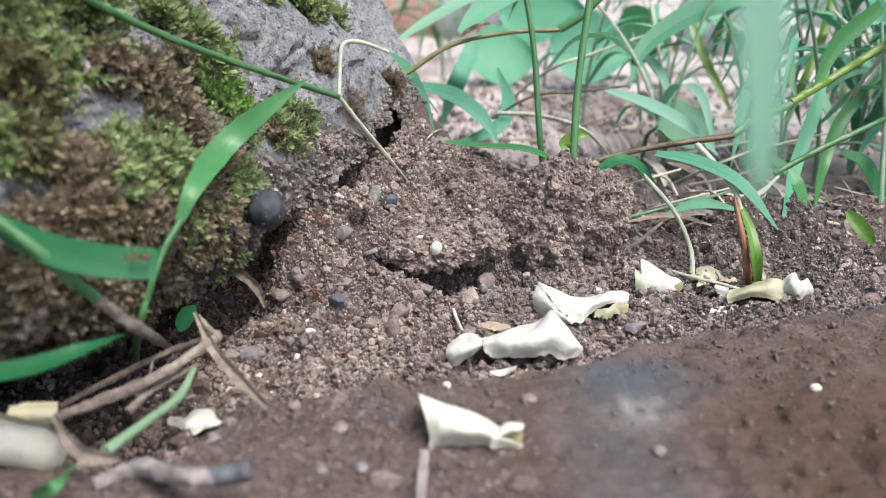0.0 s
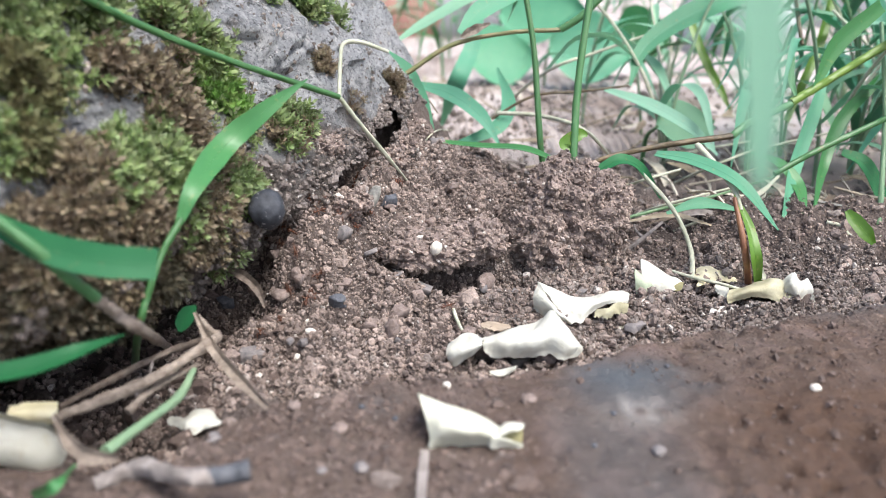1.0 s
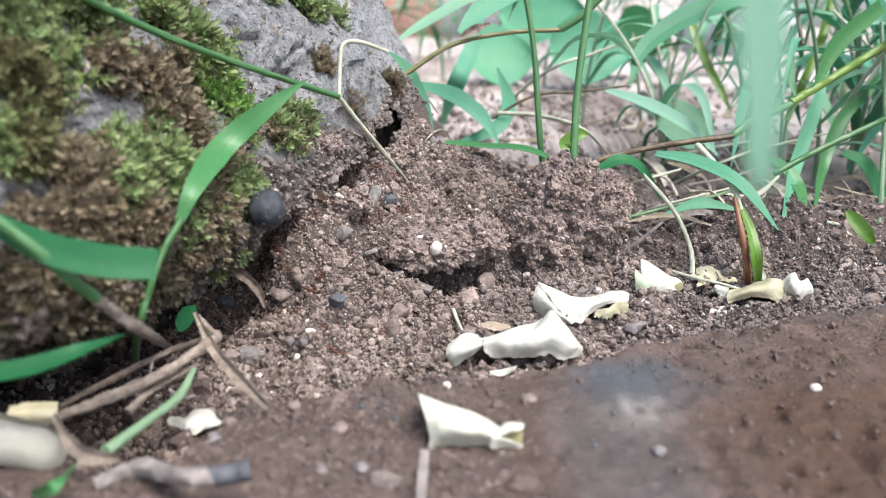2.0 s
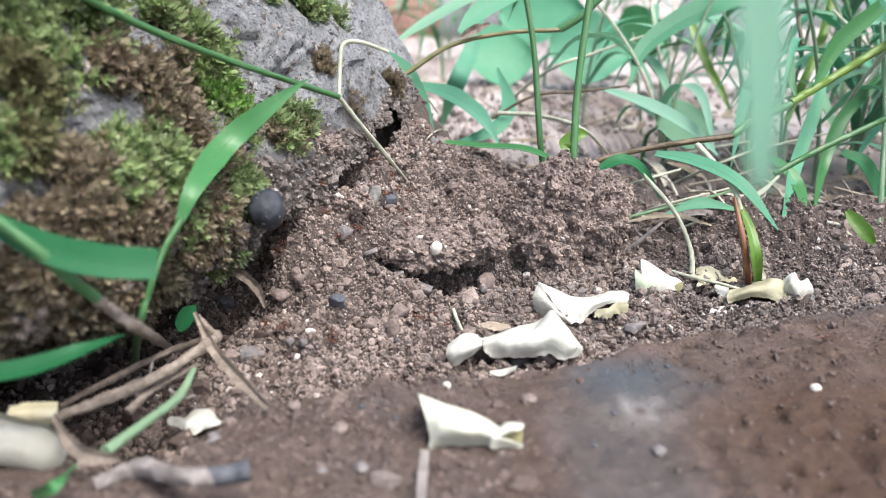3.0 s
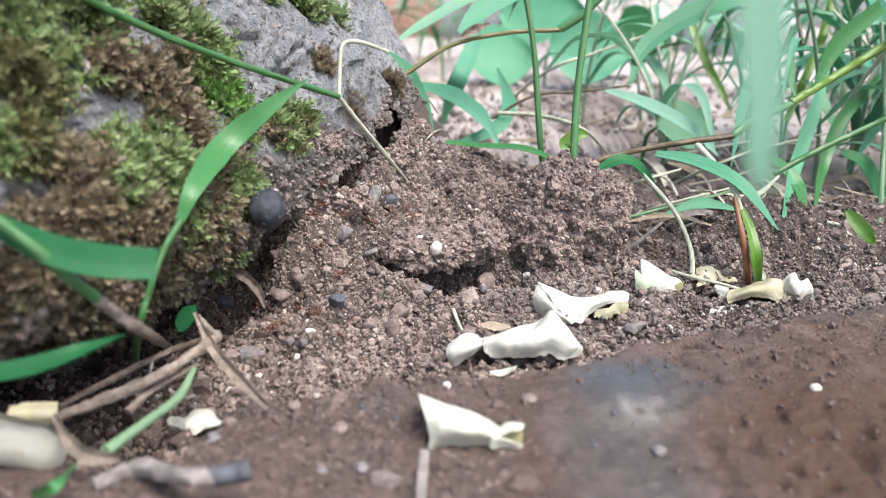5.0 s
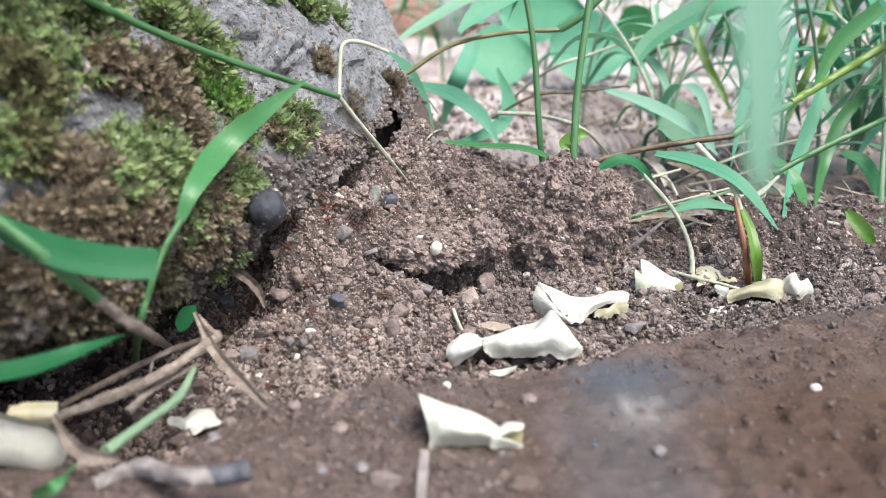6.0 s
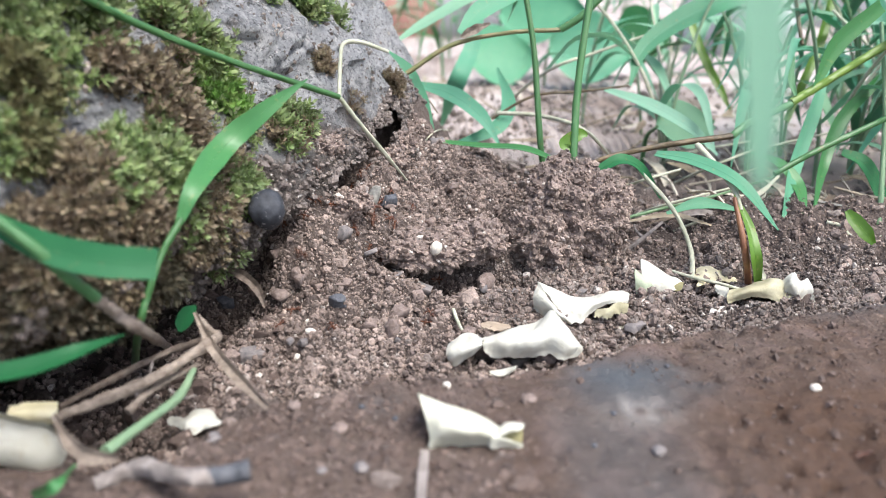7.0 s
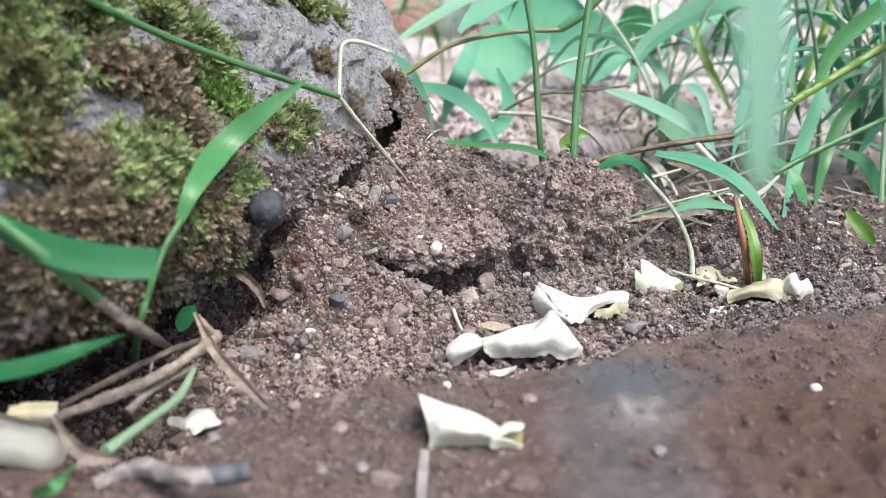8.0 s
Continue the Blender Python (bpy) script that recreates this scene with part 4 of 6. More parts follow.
stone("pebble", (-0.0203, 0.1080, -0.0004), (0.0009, 0.0008, 0.0006), PEBBLE_GREY, "pale grain on the clay ledge", seed=100, rough=0.3)
stone("pebble", (0.0007, 0.1360, -0.0004), (0.0008, 0.0008, 0.0009), PEBBLE_WHITE, "small white grain on the clay", seed=101, rough=0.3)
stone("pebble", (-0.0137, 0.1080, -0.0004), (0.0012, 0.0012, 0.0009), PEBBLE_GREY, "pale grey grain on the clay", seed=102, rough=0.3)
stone("pebble", (-0.0420, 0.1200, -0.0005), (0.0014, 0.0014, 0.0009), PEBBLE_GREY, "pale grey pebble at the hollow", seed=103, rough=0.3)
stone("pebble", (0.0138, 0.1232, -0.0004), (0.001, 0.001, 0.0009), PEBBLE_BROWN, "brown clay grain on the ledge", seed=104, rough=0.3)
stone("pebble", (0.0169, 0.1324, -0.0004), (0.0016, 0.0016, 0.0009), PEBBLE_BROWN, "dark soil crumb on the ledge", seed=105, rough=0.3)
stone("pebble", (-0.0292, 0.1308, -0.0002), (0.0014, 0.0014, 0.0009), PEBBLE_BROWN, "brown clay crumb on the ledge", seed=106, rough=0.3)
stone("pebble", (-0.0194, 0.1232, -0.0004), (0.0016, 0.0016, 0.0009), PEBBLE_BROWN, "flat brown clay crumb on the ledge", seed=107, rough=0.3)


lump_rng = random.Random(61)
for k in range(84):
    px, py = lump_rng.uniform(-0.052, 0.052), lump_rng.uniform(0.163, 0.205) if k < 64 else lump_rng.uniform(0.2, 0.24)
    if ledge_mask(np.array([px]), np.array([py]))[0] > 0.3:
        continue
    size = lump_rng.uniform(0.0009, 0.0024)
    flake = chip("soil_lump", (px, py, land_z(px, py) + size * 0.2), (size * lump_rng.uniform(0.9, 1.6), size, size * lump_rng.uniform(0.35, 0.8)), lump_rng.choice((PEBBLE_BROWN, PEBBLE_BROWN, PEBBLE_BROWN, PEBBLE_GREY)), "angular brown soil flake among the mound's crumbs", 70 + k, lump_rng.uniform(-25, 25), lump_rng.uniform(0, 360))
    tagged(flake, category="soil lump", group="soil flakes")


# ---------------------------------------------------------------- petals
def draped(curves, n=30, m=7, thick=0.00035, bulge=0.0, crumple=0.0006, seed=0, ragged=0.0):
    """A thin closed sheet that passes through the given curves one after the other."""
    lines = [spline(c, n) for c in curves]
    shift, rng = Vector((seed * 4.1, seed * 1.3, 0)), random.Random(seed)
    bm, grid = bmesh.new(), []
    count = (len(lines) - 1) * m + 1
    jag = [rng.uniform(-1, 1) * ragged for _ in range(n)]
    for i in range(n):
        cross = spline([l[i] for l in lines], count)
        cross[0] = cross[0] + (cross[0] - cross[1]).normalized() * jag[i] if ragged else cross[0]
        row = []
        for j, p in enumerate(cross):
            f = math.sin(math.pi * j / (count - 1)) * math.sin(math.pi * (0.08 + 0.84 * i / (n - 1)))
            wob = noise.noise_vector(p * 190 + shift) * crumple + noise.noise_vector(p * 520 + shift) * crumple * 0.4
            wob += Vector((0, -0.5, 0.7)) * crumple * (0.5 - 1.6 * abs(noise.noise(Vector((p.x * 260, p.y * 90, p.z * 200)) + shift)))
            row.append(p + Vector((0, -0.6, 0.8)) * bulge * f + wob)
        grid.append(row)
    normal = lambda i, j: (grid[min(i + 1, n - 1)][j] - grid[max(i - 1, 0)][j]).cross(grid[i][min(j + 1, count - 1)] - grid[i][max(j - 1, 0)]).normalized()
    top = [[bm.verts.new(grid[i][j] + normal(i, j) * thick / 2) for j in range(count)] for i in range(n)]
    low = [[bm.verts.new(grid[i][j] - normal(i, j) * thick / 2) for j in range(count)] for i in range(n)]
    for i in range(n - 1):
        for j in range(count - 1):
            bm.faces.new((top[i][j], top[i + 1][j], top[i + 1][j + 1], top[i][j + 1]))
            bm.faces.new((low[i][j], low[i][j + 1], low[i + 1][j + 1], low[i + 1][j]))
        for j in (0, count - 1):
            bm.faces.new((top[i][j], top[i + 1][j], low[i + 1][j], low[i][j]))
    for i in (0, n - 1):
        for j in range(count - 1):
            bm.faces.new((top[i][j], top[i][j + 1], low[i][j + 1], low[i][j]))
    bmesh.ops.recalc_face_normals(bm, faces=bm.faces)
    return bm


def petal(label, parts, seed, crumple=0.001):
    """A withered petal: each part is (name, material, curves, bulge, ragged)."""
    thing = tagged(new("petal"), label, "petal", "fallen petals")
    origin = Vector(parts[0][2][0][0])
    thing.location = origin
    for i, (name, material, curves, bulge, ragged) in enumerate(parts):
        bm = draped(curves, 30, 7, 0.00035, bulge, crumple, seed + i * 0.37, ragged)
        bm.transform(Matrix.Translation(-origin))
        part(name, bm, material, thing)
    return thing


def roll(label, line, radii, turns, material, seed):
    """A petal rolled up along a line, its free edge showing as a spiral at the ends."""
    bm, n, m = bmesh.new(), 26, 30
    axis, shift, rows = spline(line, n), Vector((seed * 3.1, 0, 0)), []
    for i, c in enumerate(axis):
        along = (axis[min(i + 1, n - 1)] - axis[max(i - 1, 0)]).normalized()
        side = along.cross(Vector((0, 0, 1))).normalized()
        up = side.cross(along)
        r, row = level(radii, i / (n - 1)), []
        for j in range(m):
            g = 2.2 + turns * 2 * math.pi * j / (m - 1)
            q = c + (side * math.cos(g) + up * math.sin(g) * 0.9) * r * (1 - 0.22 * j / (m - 1))
            row.append(q + noise.noise_vector(q * 170 + shift) * 0.0005 + noise.noise_vector(q * 500 + shift) * 0.00015)
        rows.append([bm.verts.new(q) for q in row])
    for p, q in zip(rows, rows[1:]):
        for j in range(m - 1):
            bm.faces.new((p[j], p[j + 1], q[j + 1], q[j]))
    bmesh.ops.solidify(bm, geom=bm.faces[:], thickness=0.0004)
    bmesh.ops.recalc_face_normals(bm, faces=bm.faces)
    origin = Vector(line[0])
    bm.transform(Matrix.Translation(-origin))
    thing = tagged(new("petal"), label, "petal", "fallen petals")
    thing.location = origin
    part("body", bm, material, thing)


petal("large cream white withered petal lying folded on the soil", [("body", PETAL, [[(0.0095, 0.1600, -0.0036), (0.0116, 0.1600, -0.0054), (0.0161, 0.1610, -0.0052), (0.0214, 0.1610, -0.0055), (0.0255, 0.1610, -0.0050), (0.0286, 0.1600, -0.0061), (0.0319, 0.1610, -0.0059)], [(0.0090, 0.1610, -0.0025), (0.0126, 0.1605, -0.0015), (0.0166, 0.1605, -0.0015), (0.0215, 0.1600, -0.0007), (0.0250, 0.1610, -0.0000), (0.0288, 0.1605, -0.0018), (0.0329, 0.1620, -0.0042)], [(0.0096, 0.1650, -0.0031), (0.0153, 0.1670, -0.0018), (0.0189, 0.1680, -0.0014), (0.0225, 0.1685, -0.0009), (0.0259, 0.1690, 0.0021), (0.0294, 0.1670, -0.0009), (0.0332, 0.1640, -0.0047)], [(0.0105, 0.1690, -0.0058), (0.0158, 0.1730, -0.0060), (0.0196, 0.1740, -0.0059), (0.0234, 0.1750, -0.0057), (0.0274, 0.1740, -0.0030), (0.0309, 0.1720, -0.0049), (0.0335, 0.1670, -0.0064)]], 0.0006, 0.0003)], 1, 0.0008)
petal("small rounded cream petal lobe", [("body", PETAL, [[(0.0012, 0.1578, -0.0045), (0.0025, 0.1578, -0.0064), (0.0057, 0.1578, -0.0042), (0.0086, 0.1578, -0.0020)], [(0.0008, 0.1578, -0.0028), (0.0028, 0.1570, -0.0021), (0.0059, 0.1570, -0.0012), (0.0089, 0.1578, -0.0010)], [(0.0015, 0.1618, -0.0031), (0.0042, 0.1638, -0.0016), (0.0070, 0.1638, -0.0013), (0.0097, 0.1618, -0.0016)], [(0.0018, 0.1638, -0.0047), (0.0044, 0.1678, -0.0045), (0.0071, 0.1678, -0.0042), (0.0098, 0.1638, -0.0032)]], 0.0006, 0)], 2, 0.0005)
petal("curled cream petal with yellowed underside below the clod", [("body", PETAL, [[(0.0290, 0.1792, -0.0025), (0.0321, 0.1762, -0.0041), (0.0352, 0.1762, -0.0039), (0.0394, 0.1802, -0.0021), (0.0438, 0.1812, -0.0013), (0.0479, 0.1822, -0.0013)], [(0.0278, 0.1812, -0.0004), (0.0318, 0.1792, -0.0017), (0.0354, 0.1782, -0.0012), (0.0397, 0.1802, -0.0004), (0.0439, 0.1822, -0.0002), (0.0482, 0.1832, -0.0006)], [(0.0258, 0.1872, 0.0019), (0.0312, 0.1842, -0.0001), (0.0361, 0.1842, -0.0006), (0.0412, 0.1862, -0.0010), (0.0449, 0.1872, -0.0004), (0.0494, 0.1882, -0.0015)], [(0.0274, 0.1902, -0.0007), (0.0325, 0.1892, -0.0032), (0.0374, 0.1892, -0.0036), (0.0427, 0.1912, -0.0040), (0.0465, 0.1922, -0.0037), (0.0503, 0.1922, -0.0041)]], 0.0005, 0.0002),
      ("flap", PETAL, [[(0.0240, 0.1822, -0.0039), (0.0268, 0.1802, -0.0041), (0.0295, 0.1782, -0.0038), (0.0322, 0.1752, -0.0039)], [(0.0234, 0.1822, -0.0002), (0.0257, 0.1792, -0.0004), (0.0283, 0.1772, -0.0014), (0.0325, 0.1752, -0.0038)], [(0.0248, 0.1852, 0.0035), (0.0258, 0.1812, 0.0028), (0.0278, 0.1782, 0.0000), (0.0327, 0.1752, -0.0038)]], 0.0004, 0.0002),
      ("rim", PETAL_OLIVE_PALE, [[(0.0391, 0.1802, -0.0041), (0.0418, 0.1792, -0.0044), (0.0449, 0.1802, -0.0034), (0.0476, 0.1812, -0.0036)], [(0.0395, 0.1812, -0.0023), (0.0421, 0.1802, -0.0018), (0.0452, 0.1812, -0.0010), (0.0480, 0.1822, -0.0008)]], 0.0004, 0.0006)], 3, 0.0007)
petal("folded pale greenish cream petal", [("body", PETAL, [[(0.0543, 0.1970, -0.0050), (0.0578, 0.1970, -0.0053), (0.0633, 0.1990, -0.0050), (0.0665, 0.2000, -0.0052)], [(0.0553, 0.1990, -0.0007), (0.0586, 0.1980, -0.0016), (0.0634, 0.2000, -0.0031), (0.0677, 0.2020, -0.0048)], [(0.0561, 0.2030, 0.0027), (0.0605, 0.2040, -0.0001), (0.0645, 0.2040, -0.0025), (0.0685, 0.2040, -0.0044)], [(0.0582, 0.2070, -0.0000), (0.0626, 0.2090, -0.0029), (0.0664, 0.2090, -0.0053), (0.0693, 0.2070, -0.0060)]], 0.0004, 0.0002),
      ("fold", PETAL_GREEN, [[(0.0537, 0.1960, -0.0044), (0.0545, 0.1960, -0.0047), (0.0556, 0.1960, -0.0047)], [(0.0532, 0.1970, -0.0002), (0.0551, 0.1965, -0.0019), (0.0575, 0.1965, -0.0041)], [(0.0541, 0.2000, 0.0013), (0.0563, 0.1980, -0.0006), (0.0592, 0.1970, -0.0034)]], 0.0002, 0.0001),
      ("tip", PETAL_OLIVE, [[(0.0652, 0.1995, -0.0050), (0.0664, 0.1995, -0.0052), (0.0673, 0.1995, -0.0047)], [(0.0654, 0.2000, -0.0040), (0.0666, 0.2000, -0.0031), (0.0677, 0.2000, -0.0028)]], 0.0002, 0.0002)], 4, 0.0005)
petal("crumpled pale yellow petal lying on grit", [("body", PETAL_YELLOW, [[(0.0724, 0.2026, -0.0053), (0.0776, 0.2066, -0.0055), (0.0830, 0.2086, -0.0060), (0.0884, 0.2106, -0.0065)], [(0.0747, 0.2106, -0.0050), (0.0795, 0.2116, -0.0049), (0.0847, 0.2126, -0.0055), (0.0902, 0.2146, -0.0059)], [(0.0774, 0.2166, -0.0049), (0.0822, 0.2176, -0.0049), (0.0872, 0.2186, -0.0060), (0.0912, 0.2186, -0.0053)]], 0.0006, 0.0008),
      ("torn_edge", PETAL, [[(0.0776, 0.2026, -0.0053), (0.0788, 0.1996, -0.0075), (0.0813, 0.2006, -0.0065)], [(0.0789, 0.2046, -0.0050), (0.0806, 0.2036, -0.0060), (0.0829, 0.2046, -0.0061)]], 0.0003, 0.0006)], 5, 0.0013)
petal("rolled pale yellow petal at a grass shoot's foot", [("body", PETAL_OLIVE_PALE, [[(0.0790, 0.1950, -0.0067), (0.0836, 0.1950, -0.0056), (0.0882, 0.1950, -0.0053), (0.0934, 0.1950, -0.0065), (0.0971, 0.1950, -0.0061)], [(0.0789, 0.1960, -0.0056), (0.0833, 0.1950, -0.0038), (0.0879, 0.1950, -0.0029), (0.0934, 0.1960, -0.0038), (0.0976, 0.1960, -0.0057)], [(0.0805, 0.1990, -0.0051), (0.0856, 0.2000, -0.0043), (0.0906, 0.2010, -0.0030), (0.0949, 0.2000, -0.0024), (0.0988, 0.1990, -0.0060)], [(0.0821, 0.2020, -0.0069), (0.0877, 0.2040, -0.0066), (0.0925, 0.2050, -0.0056), (0.0969, 0.2040, -0.0052), (0.0995, 0.2010, -0.0072)]], 0.0006, 0.0002),
      ("scrap", PETAL_PALE, [[(0.0927, 0.2070, -0.0050), (0.0935, 0.2070, -0.0048), (0.0945, 0.2070, -0.0046)], [(0.0919, 0.2070, -0.0020), (0.0927, 0.2070, -0.0014), (0.0941, 0.2070, -0.0032)]], 0, 0.0002)], 6, 0.0006)
petal("torn cream white petal at the ledge", [("body", PETAL, [[(0.0947, 0.1958, -0.0046), (0.0973, 0.1958, -0.0051), (0.1000, 0.1958, -0.0062), (0.1028, 0.1958, -0.0062)], [(0.0949, 0.1968, -0.0032), (0.0963, 0.1948, -0.0016), (0.1000, 0.1968, -0.0035), (0.1025, 0.1958, -0.0034)], [(0.0953, 0.1988, -0.0023), (0.0989, 0.1998, -0.0001), (0.1002, 0.1988, -0.0023), (0.1030, 0.1998, -0.0013)]], 0.0004, 0.0005),
      ("tail", PETAL, [[(0.1013, 0.1948, -0.0054), (0.1028, 0.1948, -0.0067), (0.1046, 0.1948, -0.0081)], [(0.1019, 0.1948, -0.0044), (0.1034, 0.1948, -0.0061), (0.1050, 0.1948, -0.0079)]], 0, 0.0001)], 7, 0.0009)
petal("pale yellowish petal with a curled mouth on the clay ledge", [("body", PETAL_PALE, [[(-0.0028, 0.1164, -0.0013), (-0.0004, 0.1174, -0.0007), (0.0039, 0.1174, -0.0004), (0.0077, 0.1174, -0.0002), (0.0097, 0.1164, -0.0005)], [(-0.0024, 0.1174, 0.0022), (0.0002, 0.1159, 0.0043), (0.0044, 0.1154, 0.0042), (0.0078, 0.1159, 0.0034), (0.0099, 0.1154, 0.0023)], [(-0.0043, 0.1214, 0.0076), (0.0002, 0.1224, 0.0048), (0.0050, 0.1224, 0.0030), (0.0079, 0.1214, 0.0024), (0.0101, 0.1184, 0.0027)], [(-0.0041, 0.1264, 0.0039), (0.0004, 0.1284, 0.0002), (0.0055, 0.1284, -0.0017), (0.0084, 0.1264, -0.0016), (0.0104, 0.1214, 0.0003)]], 0.0008, 0.0001),
      ("lower_lip", PETAL_PALE, [[(0.0084, 0.1154, 0.0004), (0.0113, 0.1164, -0.0002), (0.0139, 0.1164, -0.0006)], [(0.0087, 0.1154, 0.0026), (0.0113, 0.1154, 0.0023), (0.0141, 0.1164, 0.0006)]], 0.0004, 0.0001),
      ("upper_lip", PETAL_PALE, [[(0.0091, 0.1154, 0.0023), (0.0105, 0.1154, 0.0033), (0.0115, 0.1164, 0.0032)], [(0.0097, 0.1174, 0.0031), (0.0114, 0.1164, 0.0040), (0.0137, 0.1164, 0.0037)], [(0.0101, 0.1184, 0.0028), (0.0120, 0.1184, 0.0038), (0.0144, 0.1184, 0.0033)]], 0.0002, 0),
      ("mouth", PETAL_OLIVE, [[(0.0104, 0.1179, 0.0005), (0.0120, 0.1179, 0.0003), (0.0142, 0.1179, -0.0001)], [(0.0108, 0.1194, 0.0023), (0.0124, 0.1194, 0.0025), (0.0143, 0.1194, 0.0023)]], -0.0004, 0.0001)], 8, 0.0003)
petal("small white petal scrap in the hollow", [("body", PETAL, [[(-0.0567, 0.1360, -0.0080), (-0.0535, 0.1340, -0.0075), (-0.0505, 0.1320, -0.0072), (-0.0475, 0.1320, -0.0064), (-0.0447, 0.1320, -0.0054)], [(-0.0572, 0.1380, -0.0082), (-0.0536, 0.1360, -0.0072), (-0.0505, 0.1340, -0.0056), (-0.0477, 0.1340, -0.0054), (-0.0450, 0.1340, -0.0060)], [(-0.0583, 0.1420, -0.0099), (-0.0550, 0.1410, -0.0093), (-0.0518, 0.1400, -0.0071), (-0.0486, 0.1390, -0.0066), (-0.0460, 0.1370, -0.0074)]], 0.0005, 0.0004)], 11, 0.0006)
petal("tiny cream petal scrap on the ledge's rim", [("body", PETAL, [[(0.0105, 0.1542, -0.0063), (0.0134, 0.1542, -0.0068), (0.0164, 0.1542, -0.0053)], [(0.0109, 0.1562, -0.0067), (0.0138, 0.1562, -0.0061), (0.0169, 0.1562, -0.0057)]], 0.0002, 0.0001)], 12, 0.0003)
petal("thin brownish petal scrap behind the cream one", [("body", PETAL_TAN, [[(0.0096, 0.1738, -0.0042), (0.0130, 0.1738, -0.0051), (0.0170, 0.1738, -0.0042)], [(0.0098, 0.1778, -0.0050), (0.0130, 0.1778, -0.0047), (0.0168, 0.1778, -0.0052)]], 0.0003, 0.0003)], 13, 0.0004)
roll("thick rolled cream petal near the dry stalks", [(-0.0855, 0.1140, 0.0048), (-0.0789, 0.1140, 0.0036), (-0.0728, 0.1140, 0.0019), (-0.0695, 0.1145, 0.0000), (-0.0673, 0.1150, -0.0017)], [0.0046, 0.0047, 0.0046, 0.0042, 0.0022], 1.25, PETAL, 9)
petal("yellow petal leaning behind the cream one", [("body", PETAL_YELLOW, [[(-0.0789, 0.1190, 0.0021), (-0.0752, 0.1195, 0.0015), (-0.0707, 0.1200, 0.0028)], [(-0.0785, 0.1195, 0.0047), (-0.0744, 0.1195, 0.0046), (-0.0701, 0.1205, 0.0044)], [(-0.0798, 0.1230, 0.0045), (-0.0755, 0.1230, 0.0053), (-0.0715, 0.1240, 0.0045)]], 0.0006, 0)], 10, 0.0004)


# ---------------------------------------------------------------- grass
def grass(label, stems=(), blades=(), name="grass_plant", group="grass"):
    """A grass plant: stems (points, radii, material), blades (points, widths, material, options)."""
    first = (stems[0] if stems else blades[0])[0][0]
    thing = tagged(new(name), label, "grass", group)
    thing.location = first
    back = Matrix.Translation(-Vector(first))
    for i, (points, radii, material) in enumerate(stems):
        bm = tube(points, radii, 8, 30, 0.2 if material in (STEM_DRY, STEM_GREY, STEM_BROWN) else 0.06, i)
        bm.transform(back)
        part("stem", bm, material, thing)
    for points, widths, material, options in blades:
        bm = blade(points, widths, **options)
        bm.transform(back)
        leaf = part("blade", bm, material, thing)
        bm = tube([p + Vector(options.get("face", (0, -1, 0.4))).normalized() * 0.00001 for p in spline(points, 12)], [0.014 * max(widths), 0.012 * max(widths), 0.00005], 5, 24)
        bm.transform(back)
        part("midrib", bm, material, leaf)
    return thing


grass("bright green grass blade on a thin stem before the boulder",
      [([(-0.0828, 0.1820, -0.0215), (-0.0625, 0.1420, 0.0099), (-0.0585, 0.1400, 0.0196), (-0.0560, 0.1440, 0.0270), (-0.0531, 0.1487, 0.0324)], [0.0009, 0.0008, 0.0007, 0.0008], STEM)],
      [([(-0.0535, 0.1485, 0.0319), (-0.0511, 0.1529, 0.0381), (-0.0486, 0.1697, 0.0433), (-0.0402, 0.1743, 0.0501), (-0.0310, 0.1787, 0.0565)], [0.0018, 0.0035, 0.0056, 0.0052, 0.0034, 0.0002], BLADE, dict(face=(0.3, -1, 0.5), fold=0.2))])
grass("green stem with a broad blade leaning over the hollow",
      [([(-0.0599, 0.1220, 0.0264), (-0.0626, 0.1187, 0.0319), (-0.0661, 0.1166, 0.0377), (-0.0746, 0.1155, 0.0465)], [0.0010, 0.0011, 0.0011, 0.0010], STEM),
       ([(-0.0800, 0.2011, -0.0240), (-0.0558, 0.1283, 0.0173), (-0.0582, 0.1244, 0.0226), (-0.0599, 0.1220, 0.0264)], [0.0011, 0.0012, 0.0011, 0.00105], STEM_DRY)],
      [([(-0.0743, 0.1183, 0.0424), (-0.0648, 0.1176, 0.0375), (-0.0560, 0.1177, 0.0351), (-0.0477, 0.1194, 0.0338)], [0.003, 0.0046, 0.0056, 0.0056, 0.0054], BLADE_DEEP, dict(face=(0.1, -1, 0.7), fold=0.12))])
grass("dark green grass blade lying in the hollow", (),
      [([(-0.0756, 0.1100, 0.0178), (-0.0673, 0.1120, 0.0186), (-0.0610, 0.1150, 0.0199), (-0.0560, 0.1220, 0.0196)], [0.0036, 0.0038, 0.0030, 0.0003], BLADE_DEEP, dict(face=(0, -0.6, 1), fold=0.3))])
grass("long thin stem crossing before the boulder, dry towards its end",
      [([(-0.0733, 0.1584, 0.0765), (-0.0637, 0.1713, 0.0682), (-0.0499, 0.1902, 0.0587), (-0.0285, 0.2116, 0.0473)], [0.0010, 0.0009, 0.0008, 0.0008], STEM),
       ([(-0.0287, 0.2136, 0.0470), (-0.0219, 0.2201, 0.0357), (-0.0113, 0.2410, 0.0155)], [0.0007, 0.0006, 0.0008, 0.0003], STRAW),
       ([(-0.0287, 0.2136, 0.0470), (-0.0285, 0.2179, 0.0559), (-0.0277, 0.2207, 0.0606), (-0.0229, 0.2229, 0.0608), (-0.0156, 0.2261, 0.0579)], [0.0006, 0.0005, 0.0007, 0.0005], STRAW)])
